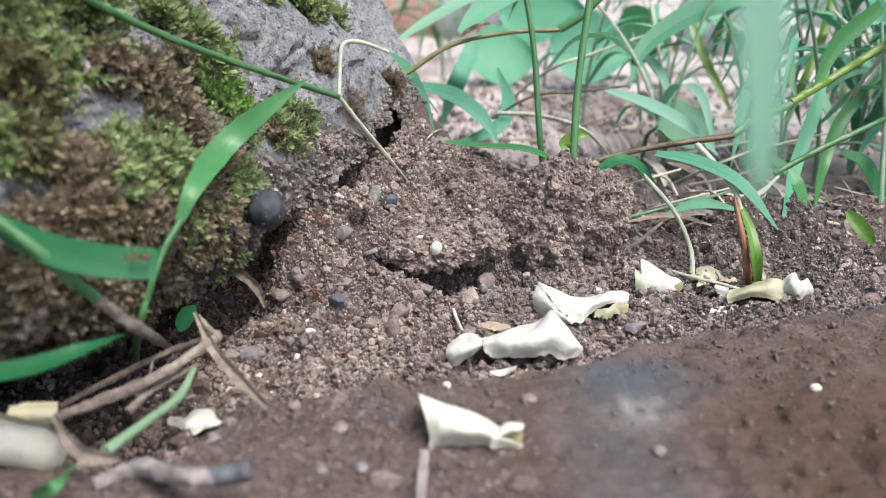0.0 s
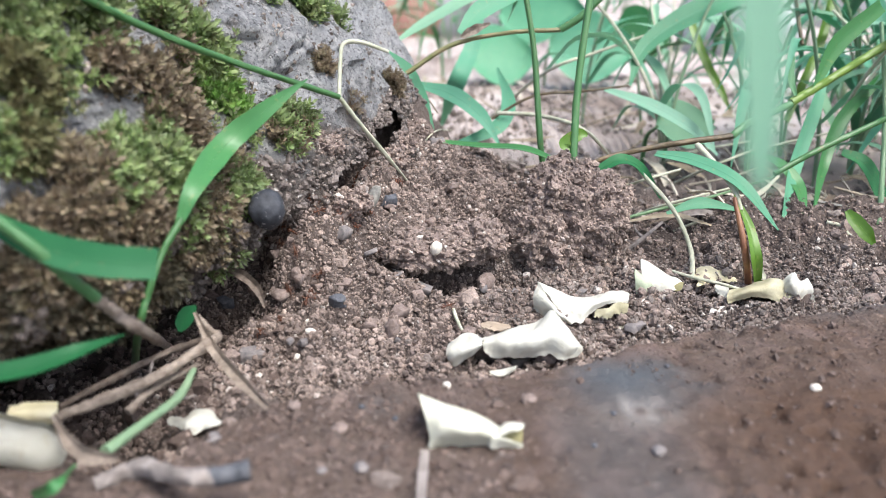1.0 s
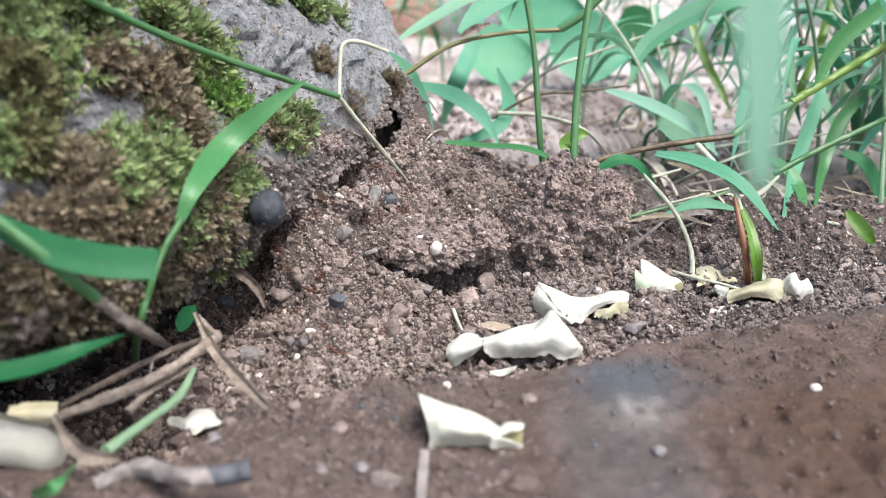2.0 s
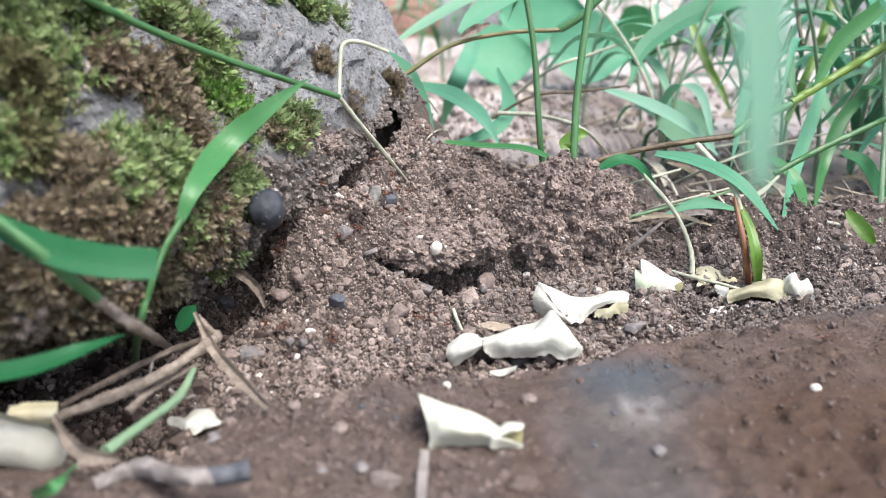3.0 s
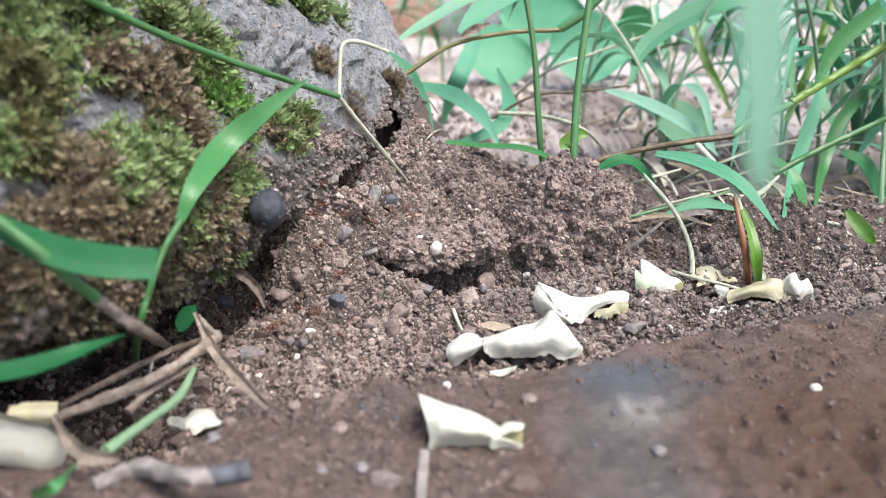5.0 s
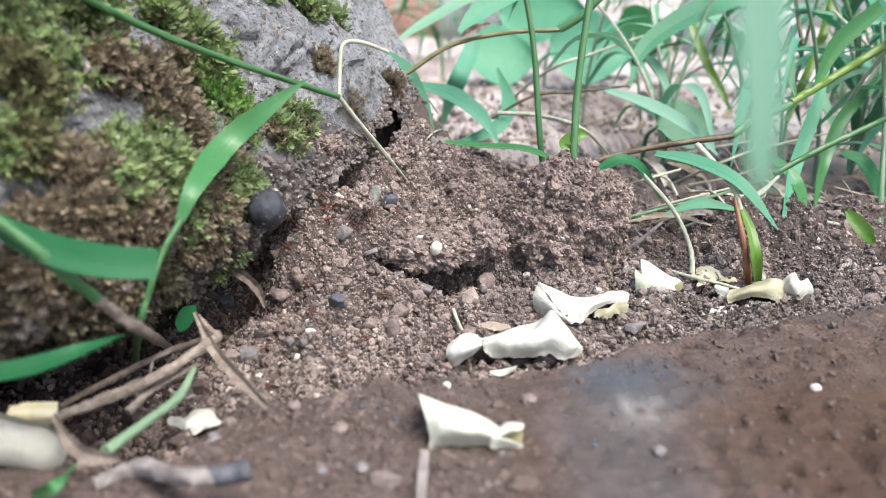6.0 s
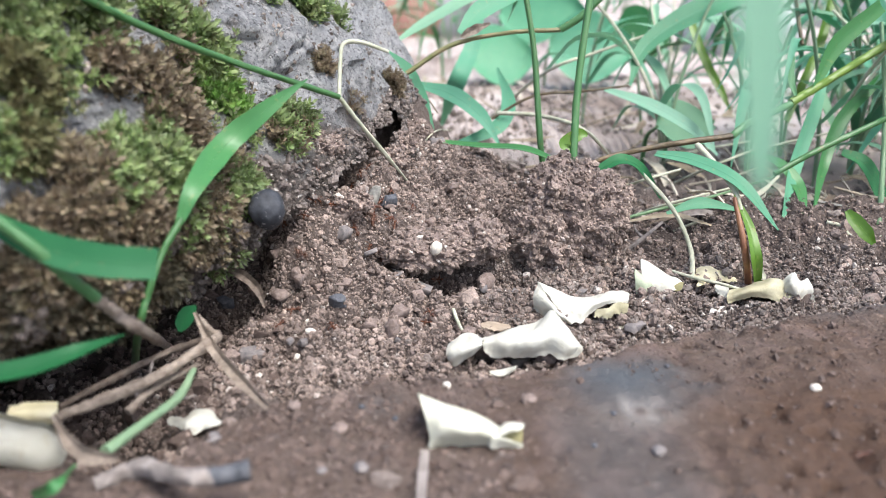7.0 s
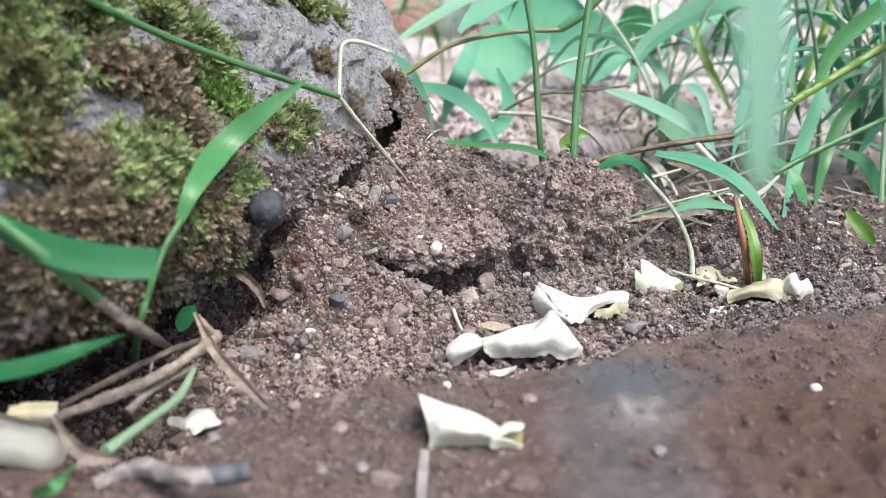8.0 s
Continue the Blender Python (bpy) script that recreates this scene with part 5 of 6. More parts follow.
grass("dry brown stalks lying across the hollow",
      [([(-0.0715, 0.1228, 0.0022), (-0.0658, 0.1291, 0.0020), (-0.0564, 0.1371, 0.0035), (-0.0495, 0.1464, 0.0056)], [0.0008, 0.0011, 0.0012, 0.0010, 0.0013], STEM_DRY),
       ([(-0.0750, 0.1304, -0.0003), (-0.0688, 0.1411, -0.0001), (-0.0606, 0.1520, 0.0006), (-0.0518, 0.1529, 0.0032)], [0.0006, 0.0008, 0.0007], STEM_BROWN),
       ([(-0.0617, 0.1300, -0.0013), (-0.0587, 0.1359, 0.0003), (-0.0518, 0.1439, 0.0017)], [0.0009, 0.0007, 0.0006], STEM_DRY),
       ([(-0.0495, 0.1464, 0.0056), (-0.0488, 0.1495, 0.0054), (-0.0516, 0.1536, 0.0049), (-0.0550, 0.1565, 0.0070)], [0.0012, 0.0009, 0.0006], STEM_DRY),
       ([(-0.0609, 0.1329, 0.0008), (-0.0600, 0.1373, 0.0011), (-0.0613, 0.1441, 0.0023)], [0.0004, 0.0003], STEM_GREY),
       ([(-0.0556, 0.1368, -0.0002), (-0.0526, 0.1345, -0.0008), (-0.0504, 0.1364, -0.0013)], [0.0003, 0.0002], STEM_GREY)],
      [([(-0.0533, 0.1504, 0.0108), (-0.0488, 0.1453, 0.0056), (-0.0415, 0.1369, 0.0030), (-0.0332, 0.1269, 0.0017)], [0.0008, 0.0022, 0.0026, 0.0012], STEM_DRY, dict(fold=0.7, wave=0.2))], "dry_stalks")
grass("light green stem beside the dry stalks",
      [([(-0.0524, 0.1437, 0.0012), (-0.0525, 0.1338, 0.0002), (-0.0546, 0.1226, 0.0016), (-0.0573, 0.1104, 0.0032)], [0.0006, 0.0010, 0.0009, 0.0011], STEM_PALE)],
      [([(-0.0577, 0.1516, 0.0055), (-0.0569, 0.1523, 0.0073), (-0.0557, 0.1530, 0.0092), (-0.0541, 0.1536, 0.0109)], [0.0006, 0.0030, 0.0038, 0.0034, 0.0006], BLADE_DEEP, dict(fold=0.3))])
grass("dry curled leaf strip hanging from the boulder", (),
      [([(-0.0537, 0.1769, 0.0104), (-0.0487, 0.1735, 0.0100), (-0.0446, 0.1697, 0.0083), (-0.0421, 0.1663, 0.0047)], [0.001, 0.0024, 0.0022, 0.0006], STEM_BROWN, dict(fold=0.7, wave=0.25))], "dry_leaf")
grass("withered brown leaf strip beside the rolled petal", (),
      [([(-0.0685, 0.1169, 0.0064), (-0.0631, 0.1111, 0.0050), (-0.0584, 0.1077, 0.0045), (-0.0531, 0.1066, 0.0046)], [0.001, 0.0024, 0.0030, 0.0012], STEM_DRY, dict(fold=0.6, wave=0.2))], "dry_leaf")
grass("short green blade at the ledge's corner", (),
      [([(-0.0650, 0.1010, 0.0017), (-0.0594, 0.0975, 0.0059), (-0.0593, 0.1046, 0.0049)], [0.0014, 0.0020, 0.0006], BLADE, dict(fold=0.3))])
grass("weathered grey twig with a dark broken end on the ledge",
      [([(-0.0561, 0.1032, 0.0019), (-0.0499, 0.1065, 0.0028), (-0.0388, 0.0972, 0.0079), (-0.0344, 0.0981, 0.0075)], [0.0013, 0.0016, 0.0014, 0.0013], STEM_GREY),
       ([(-0.0388, 0.0972, 0.0079), (-0.0339, 0.0981, 0.0075), (-0.0297, 0.0993, 0.0077)], [0.00135, 0.0016, 0.0017], PEBBLE_BLUE)], (), "twig")
grass("pale grass scrap pointing off the ledge", (),
      [([(-0.0032, 0.1159, -0.0001), (-0.0034, 0.1074, 0.0009), (-0.0036, 0.0966, 0.0005)], [0.0016, 0.0018, 0.0014], STEM_GREY, dict(fold=0.2))], "dry_leaf")
grass("upright dark green stem behind the mound",
      [([(0.0357, 0.2588, 0.0091), (0.0330, 0.2595, 0.0268), (0.0311, 0.2694, 0.0540), (0.0272, 0.2779, 0.0776)], [0.0010, 0.0011, 0.0010, 0.0009], STEM)])
grass("upright green stem rising behind the clod",
      [([(0.0425, 0.2441, 0.0198), (0.0427, 0.2469, 0.0275), (0.0444, 0.2545, 0.0483), (0.0490, 0.2652, 0.0777)], [0.0012, 0.0013, 0.0012, 0.0012], STEM)],
      [([(0.0427, 0.2460, 0.0249), (0.0398, 0.2466, 0.0267), (0.0444, 0.2477, 0.0296), (0.0471, 0.2476, 0.0293)], [0.001, 0.0045, 0.004, 0.001], BLADE_LIME, dict(fold=0.3))])
grass("arching brown and green stem behind the boulder",
      [([(-0.0132, 0.2850, 0.0445), (0.0033, 0.2886, 0.0542), (0.0239, 0.2901, 0.0584), (0.0429, 0.2905, 0.0594)], [0.0009, 0.0009, 0.0008, 0.0009], STEM_OLIVE),
       ([(0.0429, 0.2905, 0.0594), (0.0504, 0.2902, 0.0644), (0.0599, 0.2903, 0.0737)], [0.0013, 0.0014, 0.0012], STEM)],
      [([(0.0064, 0.2910, 0.0580), (0.0139, 0.2980, 0.0656), (0.0312, 0.3065, 0.0743)], [0.003, 0.0075, 0.008], BLADE_FAR, dict(face=(0, -1, 0.6)))])
grass("long blade bending to the clod",
      [], [([(-0.0018, 0.2667, 0.0233), (0.0129, 0.2612, 0.0229), (0.0274, 0.2510, 0.0240), (0.0399, 0.2393, 0.0211)], [0.002, 0.0032, 0.0036, 0.001], BLADE, dict(face=(0, -0.4, 1), fold=0.2))])
grass("dark stem with hanging leaves beside the clod",
      [([(0.0435, 0.2344, 0.0222), (0.0545, 0.2375, 0.0250), (0.0717, 0.2426, 0.0272), (0.0941, 0.2475, 0.0291)], [0.0008, 0.0009, 0.0010, 0.0011], STEM_DARK),
       ([(0.0941, 0.2475, 0.0291), (0.1013, 0.2511, 0.0332), (0.1161, 0.2571, 0.0378)], [0.0012, 0.0013, 0.0013], STEM)],
      [([(0.0651, 0.2308, 0.0271), (0.0749, 0.2232, 0.0266), (0.0852, 0.2132, 0.0224), (0.0940, 0.2038, 0.0114)], [0.003, 0.0055, 0.0058, 0.0042, 0.0004], BLADE_FAR, dict(face=(0, -0.5, 1), fold=0.15)),
       ([(0.0481, 0.2292, 0.0226), (0.0547, 0.2302, 0.0253), (0.0613, 0.2311, 0.0221), (0.0682, 0.2309, 0.0127)], [0.003, 0.0045, 0.004, 0.001], BLADE_DEEP, dict(face=(0, -0.6, 1), fold=0.25))])
grass("pale bowed stalk rooted beside the petals",
      [([(0.0739, 0.2105, -0.0068), (0.0748, 0.2181, 0.0008), (0.0700, 0.2241, 0.0115), (0.0606, 0.2321, 0.0218)], [0.0008, 0.0007, 0.0007, 0.0007], STRAW)])
grass("young grass shoot with a reddish sheath",
      [([(0.0898, 0.2080, -0.0079), (0.0849, 0.2030, 0.0063), (0.0836, 0.2118, 0.0186)], [0.0011, 0.001, 0.0006], plain_material("red sheath", (0.14, 0.045, 0.028), (0.26, 0.13, 0.06), 200, 0.5)),
       ([(0.0850, 0.2091, 0.0157), (0.0840, 0.2134, 0.0202), (0.0812, 0.2205, 0.0251), (0.0775, 0.2308, 0.0299)], [0.0005, 0.0008, 0.0008, 0.0009], STRAW)],
      [([(0.0925, 0.2086, -0.0078), (0.0877, 0.2010, 0.0036), (0.0865, 0.2062, 0.0119), (0.0836, 0.2121, 0.0194)], [0.003, 0.0036, 0.0028, 0.0006], BLADE_LIME, dict(face=(0.2, -1, 0.2), fold=0.3))])
grass("thick yellow green stem with leaves above the petals",
      [([(0.1161, 0.2573, 0.0383), (0.1303, 0.2620, 0.0455), (0.1574, 0.2713, 0.0595)], [0.0015, 0.0014, 0.0015], STEM_LIME),
       ([(0.1036, 0.2336, 0.0200), (0.1187, 0.2381, 0.0267), (0.1478, 0.2464, 0.0377)], [0.0009, 0.0010, 0.0010], STEM)],
      [([(0.1237, 0.2587, 0.0422), (0.1333, 0.2680, 0.0560), (0.1514, 0.2778, 0.0684)], [0.002, 0.0065, 0.005], BLADE, dict(face=(0.3, -1, 0.3)))])
grass("grass blade hanging close before the lens", (),
      [([(0.0193, 0.0450, 0.0675), (0.0191, 0.0455, 0.0703), (0.0190, 0.0465, 0.0745), (0.0188, 0.0480, 0.0802)], [0.0010, 0.0021, 0.0028, 0.0032], BLADE_PALE, dict(face=(0.1, -1, 0.1), fold=0.1))])


# ---------------------------------------------------------------- weeds just behind the mound
def wild(label, points, widths, material, face=(0, -0.7, 0.7), fold=0.2):
    """One blade of a plant that is rooted behind the mound."""
    return grass(label, (), [(points, widths, material, dict(face=face, fold=fold))])


def stalk(label, points, radius, material):
    return grass(label, [(points, [radius, radius, radius * 0.8], material)], (), "grass_stalk")


stalk("thin dark stalk crossing behind the mound", [(0.0196, 0.3093, 0.0235), (0.0368, 0.3125, 0.0321), (0.0562, 0.3131, 0.0338), (0.0749, 0.3139, 0.0360)], 0.0006, STEM_DARK)
stalk("pale dry stalk arching behind the mound", [(0.0212, 0.3001, 0.0274), (0.0382, 0.2947, 0.0271), (0.0537, 0.2826, 0.0232), (0.0821, 0.3496, -0.0076)], 0.0008, STRAW)
stalk("pale dry stalk leaning among the weeds", [(0.0262, 0.4664, -0.0069), (0.0467, 0.3663, 0.0339), (0.0686, 0.3594, 0.0441), (0.0969, 0.3627, 0.0531)], 0.0008, STRAW)
stalk("thin green stalk lying behind the petals", [(0.0563, 0.2380, 0.0030), (0.0687, 0.2439, 0.0044), (0.0987, 0.2558, 0.0079), (0.1588, 0.3413, -0.0056)], 0.0006, STEM_PALE)
stalk("dry reddish stalk beside the boulder", [(-0.0050, 0.2845, 0.0270), (-0.0119, 0.3039, 0.0378), (-0.0201, 0.2978, 0.0502), (-0.0302, 0.2940, 0.0545)], 0.0006, STEM_DARK)
grass("pale forked dry twig behind the petals", [([(0.0579, 0.2312, -0.0055), (0.0642, 0.2315, -0.0002), (0.0714, 0.2379, 0.0026)], [0.0008, 0.0007, 0.0005], STEM_GREY), ([(0.0639, 0.2314, -0.0006), (0.0620, 0.2342, 0.0012), (0.0617, 0.2357, 0.0026)], [0.0006, 0.0005, 0.0004], STEM_GREY)], (), "twig")
stalk("thin straw lying across the withered petals", [(0.0673, 0.2165, -0.0053), (0.0729, 0.2058, -0.0038), (0.0788, 0.2015, -0.0038), (0.0842, 0.1995, -0.0048)], 0.0005, STRAW)
stalk("thin dry straw leaning behind the clod", [(0.0677, 0.2728, -0.0073), (0.0764, 0.2514, 0.0047), (0.0984, 0.2552, 0.0093)], 0.0005, STRAW)
stalk("thin dry straw behind the clod", [(0.0694, 0.3017, -0.0053), (0.0701, 0.2667, 0.0086), (0.0868, 0.2731, 0.0116)], 0.0005, STRAW)
stalk("pale dry straw lying on the soil behind", [(0.0789, 0.2498, -0.0045), (0.0871, 0.2465, 0.0001), (0.0944, 0.2363, 0.0037)], 0.0005, STRAW)
stalk("short dry straw on the soil bank", [(0.1243, 0.2367, 0.0032), (0.1280, 0.2351, 0.0023), (0.1293, 0.2299, 0.0006)], 0.0007, STRAW)
stalk("dry straw leaning among the weeds behind", [(0.0958, 0.3467, -0.0059), (0.1084, 0.3245, 0.0066), (0.1367, 0.3359, 0.0087)], 0.0006, STRAW)
grass("pale withered leaf sheath lying behind the petals", (), [([(0.0783, 0.2500, 0.0007), (0.0873, 0.2484, 0.0024), (0.0954, 0.2437, 0.0011), (0.0965, 0.2325, 0.0020)], [0.0012, 0.0034, 0.0036, 0.0010], STEM_GREY, dict(face=(0, -0.6, 1), fold=0.5, wave=0.15))], "dry_leaf")
stalk("fine pale rootlet on the mound", [(-0.0076, 0.2620, 0.0230), (-0.0019, 0.2844, 0.0237), (0.0052, 0.4370, -0.0069)], 0.00025, STRAW)
stalk("fine pale stalk between the weeds", [(0.0977, 0.3242, -0.0088), (0.1052, 0.2929, 0.0077), (0.1228, 0.2952, 0.0139), (0.1566, 0.3074, 0.0182)], 0.0006, STRAW)
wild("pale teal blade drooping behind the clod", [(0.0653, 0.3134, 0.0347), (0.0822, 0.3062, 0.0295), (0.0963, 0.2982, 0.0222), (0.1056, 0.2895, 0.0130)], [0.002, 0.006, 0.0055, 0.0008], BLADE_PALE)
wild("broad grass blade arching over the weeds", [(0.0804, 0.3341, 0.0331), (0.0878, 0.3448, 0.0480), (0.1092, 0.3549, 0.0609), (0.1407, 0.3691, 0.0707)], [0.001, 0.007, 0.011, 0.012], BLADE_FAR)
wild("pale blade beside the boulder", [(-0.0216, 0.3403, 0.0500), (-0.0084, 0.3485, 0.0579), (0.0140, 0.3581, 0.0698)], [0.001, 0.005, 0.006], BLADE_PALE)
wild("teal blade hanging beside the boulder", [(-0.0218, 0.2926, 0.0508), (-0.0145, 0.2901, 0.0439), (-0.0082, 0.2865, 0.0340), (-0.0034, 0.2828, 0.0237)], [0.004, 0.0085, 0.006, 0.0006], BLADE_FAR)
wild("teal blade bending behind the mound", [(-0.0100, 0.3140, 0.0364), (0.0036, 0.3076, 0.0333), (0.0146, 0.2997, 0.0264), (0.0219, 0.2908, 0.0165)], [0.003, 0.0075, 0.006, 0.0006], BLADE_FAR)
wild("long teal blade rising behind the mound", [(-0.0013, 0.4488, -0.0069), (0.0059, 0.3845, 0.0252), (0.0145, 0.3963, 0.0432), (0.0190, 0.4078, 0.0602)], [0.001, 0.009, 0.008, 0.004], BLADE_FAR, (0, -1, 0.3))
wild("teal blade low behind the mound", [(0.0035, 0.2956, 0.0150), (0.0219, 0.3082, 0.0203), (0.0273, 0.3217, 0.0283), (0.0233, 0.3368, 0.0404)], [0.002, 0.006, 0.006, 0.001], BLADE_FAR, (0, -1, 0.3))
wild("lime green stem leaf between the weeds", [(0.1270, 0.4183, 0.0597), (0.1324, 0.4000, 0.0386), (0.1392, 0.3890, 0.0232), (0.1422, 0.3806, 0.0147)], [0.004, 0.0045, 0.004, 0.001], BLADE_LIME, (0, -1, 0.2))
wild("lime green stem leaf rising behind", [(0.1840, 0.3801, 0.0717), (0.1741, 0.3659, 0.0473), (0.1626, 0.3537, 0.0284), (0.1540, 0.3438, 0.0160)], [0.004, 0.0045, 0.004, 0.003], BLADE_LIME, (0, -1, 0.2))
wild("short green blade at the thick stem", [(0.1172, 0.2570, 0.0406), (0.1161, 0.2600, 0.0458), (0.1177, 0.2636, 0.0527)], [0.001, 0.0026, 0.0004], BLADE, (0, -1, 0.2))
wild("pale low blade behind the petals", [(0.0729, 0.2389, 0.0054), (0.0846, 0.2419, 0.0079), (0.0968, 0.2393, 0.0064)], [0.001, 0.0045, 0.001], BLADE_FAR)
wild("teal blade rising from the soil bank", [(0.1104, 0.2375, 0.0031), (0.1235, 0.2633, 0.0140), (0.1353, 0.2801, 0.0309), (0.1454, 0.2960, 0.0452)], [0.001, 0.005, 0.005, 0.002], BLADE_FAR, (0, -1, 0.3))
wild("green blade rising from the soil bank", [(0.1234, 0.2443, 0.0043), (0.1384, 0.2731, 0.0116), (0.1482, 0.2844, 0.0281), (0.1674, 0.2952, 0.0432)], [0.001, 0.004, 0.005, 0.003], BLADE, (0, -1, 0.3))
wild("teal blade bending at the bank", [(0.1171, 0.2362, 0.0039), (0.1226, 0.2564, 0.0097), (0.1185, 0.2640, 0.0159), (0.1126, 0.2752, 0.0174)], [0.001, 0.005, 0.004, 0.001], BLADE)
wild("dark green blade at the bank", [(0.1456, 0.2752, 0.0174), (0.1527, 0.2718, 0.0140), (0.1577, 0.2657, 0.0030), (0.1594, 0.2570, -0.0091)], [0.003, 0.006, 0.005, 0.002], BLADE_DEEP)
wild("upright green blade beside the bricks", [(-0.0877, 0.9894, -0.0085), (-0.0501, 0.5191, 0.0443), (-0.0530, 0.5279, 0.0685)], [0.001, 0.008, 0.006], BLADE, (0, -1, 0.1))
stalk("pale upright stalk at the bank", [(0.1394, 0.2320, -0.0004), (0.1547, 0.2633, 0.0140), (0.1584, 0.2765, 0.0356), (0.1600, 0.2914, 0.0619)], 0.0009, STEM_PALE)
stalk("dark thin stalk high among the weeds", [(0.1546, 0.3401, 0.0496), (0.1549, 0.3495, 0.0607), (0.1555, 0.3598, 0.0745)], 0.0009, STEM_DARK)
stalk("pale thin stalk in the weeds", [(0.1137, 0.4357, -0.0093), (0.1070, 0.4255, 0.0209), (0.1064, 0.4453, 0.0463)], 0.0008, STEM_PALE)
stalk("short white stick beside the petal lobe", [(0.0027, 0.1848, -0.0042), (0.0038, 0.1812, -0.0059), (0.0053, 0.1768, -0.0073)], 0.0005, STRAW)
stalk("fine pale rootlet curving on the soil", [(0.0272, 0.2112, -0.0044), (0.0304, 0.2104, -0.0037), (0.0335, 0.2064, -0.0048)], 0.0003, STRAW)
stalk("pale straw bit at the ledge", [(0.0451, 0.1796, -0.0071), (0.0508, 0.1812, -0.0066), (0.0565, 0.1836, -0.0074)], 0.0005, STRAW)
stalk("short pale straw beside the curled petal", [(0.0511, 0.1932, -0.0061), (0.0518, 0.1892, -0.0068), (0.0529, 0.1864, -0.0073)], 0.0005, STRAW)
stalk("dark twig bit on the soil", [(0.0180, 0.2456, 0.0094), (0.0223, 0.2516, 0.0106), (0.0276, 0.2576, 0.0106)], 0.0005, STEM_DARK)
stalk("fine root thread by the cleft", [(-0.0075, 0.2568, 0.0186), (-0.0064, 0.2676, 0.0237), (-0.0029, 0.2824, 0.0216)], 0.00022, STRAW)
grass("withered curled leaf tip on the arching stem", (), [([(0.0064, 0.2880, 0.0570), (0.0098, 0.2880, 0.0586), (0.0131, 0.2880, 0.0602), (0.0171, 0.2880, 0.0618)], [0.001, 0.0036, 0.003, 0.0006], STEM_DRY, dict(fold=0.6, wave=0.35))], "dry_leaf")


# ---------------------------------------------------------------- weeds behind
def tuft(seed, material, tall, spread):
    """A grass tuft about the origin, with stems and arching blades."""
    rng = random.Random(seed)
    thing = tagged(new("grass_tuft"), "green grass tuft with arching blades behind the mound", "grass", "weeds behind")
    for i in range(rng.randint(2, 3)):
        a, h = rng.uniform(0, 6.28), tall * rng.uniform(0.7, 1.2)
        lean = spread * rng.uniform(0.2, 0.7)
        tops = [Vector((math.cos(a) * lean * q * q, math.sin(a) * lean * q * q, h * q)) for q in (0, 0.33, 0.66, 1)]
        part("stem", tube(tops, [0.0009, 0.0008, 0.0006], 7, 16, 0.03, i), STEM_PALE if rng.random() < 0.6 else STRAW, thing)
        for q in (0.3, 0.55, 0.85):
            b = a + rng.uniform(-2, 2)
            root = Vector((math.cos(a) * lean * q * q, math.sin(a) * lean * q * q, h * q))
            n = tall * rng.uniform(0.35, 0.7)
            rise_ = rng.uniform(0.15, 0.75)
            out = Vector((math.cos(b), math.sin(b), 0))
            pts = [root, root + out * n * 0.35 + Vector((0, 0, n * rise_ * 0.5)), root + out * n * 0.75 + Vector((0, 0, n * rise_ * 0.45)), root + out * n * 1.05 + Vector((0, 0, n * (rise_ - 0.75) * 0.5))]
            w = rng.uniform(0.004, 0.0075)
            part("blade", blade(pts, [w * 0.4, w, w * 0.9, w * 0.6, 0.0003], face=(0, 0, 1), fold=rng.uniform(0.1, 0.35), n=16, twist=rng.uniform(-0.8, 0.8), wave=0.05), material, thing)
    return thing


def broad_leaf(place, radius, facing, material, label, seed=0, stalk=0.05):
    """A broad weed leaf on a thin stalk that stands in the soil."""
    thing = tagged(new("weed_leaf"), label, "leaf", "broad weed leaves")
    thing.location = place

    def outline(s):
        w = radius * math.sin(math.pi * (0.04 + 0.93 * s)) ** 0.85 * (1.1 - 0.5 * s)
        return (s - 0.5) * 2 * radius, -w, w

    bm = sheet(outline, lambda s, k: radius * (0.16 * k * k - 0.12 * s * s - 0.03 * abs(k)), seed, 20, 14, 0.0003, radius * 0.012)
    turn = Vector(facing).to_track_quat("Z", "Y").to_matrix().to_4x4()
    bm.transform(turn)
    part("blade", bm, material, thing)
    root = turn @ Vector((-radius, 0, 0))
    foot = Vector((root.x, root.y + 0.02, land_z(place[0] + root.x, place[1] + root.y + 0.02) - place[2] - 0.002))
    part("stalk", tube([root, (root + foot) * 0.5 + Vector((0, 0.006, 0.004)), foot], [0.0008, 0.001, 0.0012], 6, 12), STEM, thing)


def build_litter():
    """Dry straws and leaf bits strewn over the soil behind the mound."""
    rng = random.Random(91)
    bm = bmesh.new()
    for i in range(170):
        y = 0.25 + 0.42 * rng.random() ** 1.4
        x = y * rng.uniform(-0.05, 0.62)
        if x < 0.06 and y < 0.29:
            continue
        a, long = rng.uniform(0, 3.14), rng.uniform(0.008, 0.034)
        lift = rng.uniform(0.0, 0.008)
        pts = []
        for q in (-0.5, 0.0, 0.5):
            qx, qy = x + math.cos(a + 0.5 * q) * long * q, y + math.sin(a + 0.5 * q) * long * q
            pts.append((qx, qy, land_z(qx, qy) + 0.0012 + lift * (q + 0.5)))
        one = tube(pts, [0.0005, 0.0006, 0.0003], 5, 7) if rng.random() < 0.6 else blade(pts, [0.001, rng.uniform(0.002, 0.006), 0.0008], (0, -0.4, 1), 0.4, 8)
        verts = [bm.verts.new(v.co) for v in one.verts]
        one.verts.index_update()
        for f in one.faces:
            bm.faces.new([verts[v.index] for v in f.verts])
        one.free()
    tagged(part("plant_litter", bm, LITTER), "pale dry straws and leaf bits strewn on the soil", "plant litter", kind="stuff")


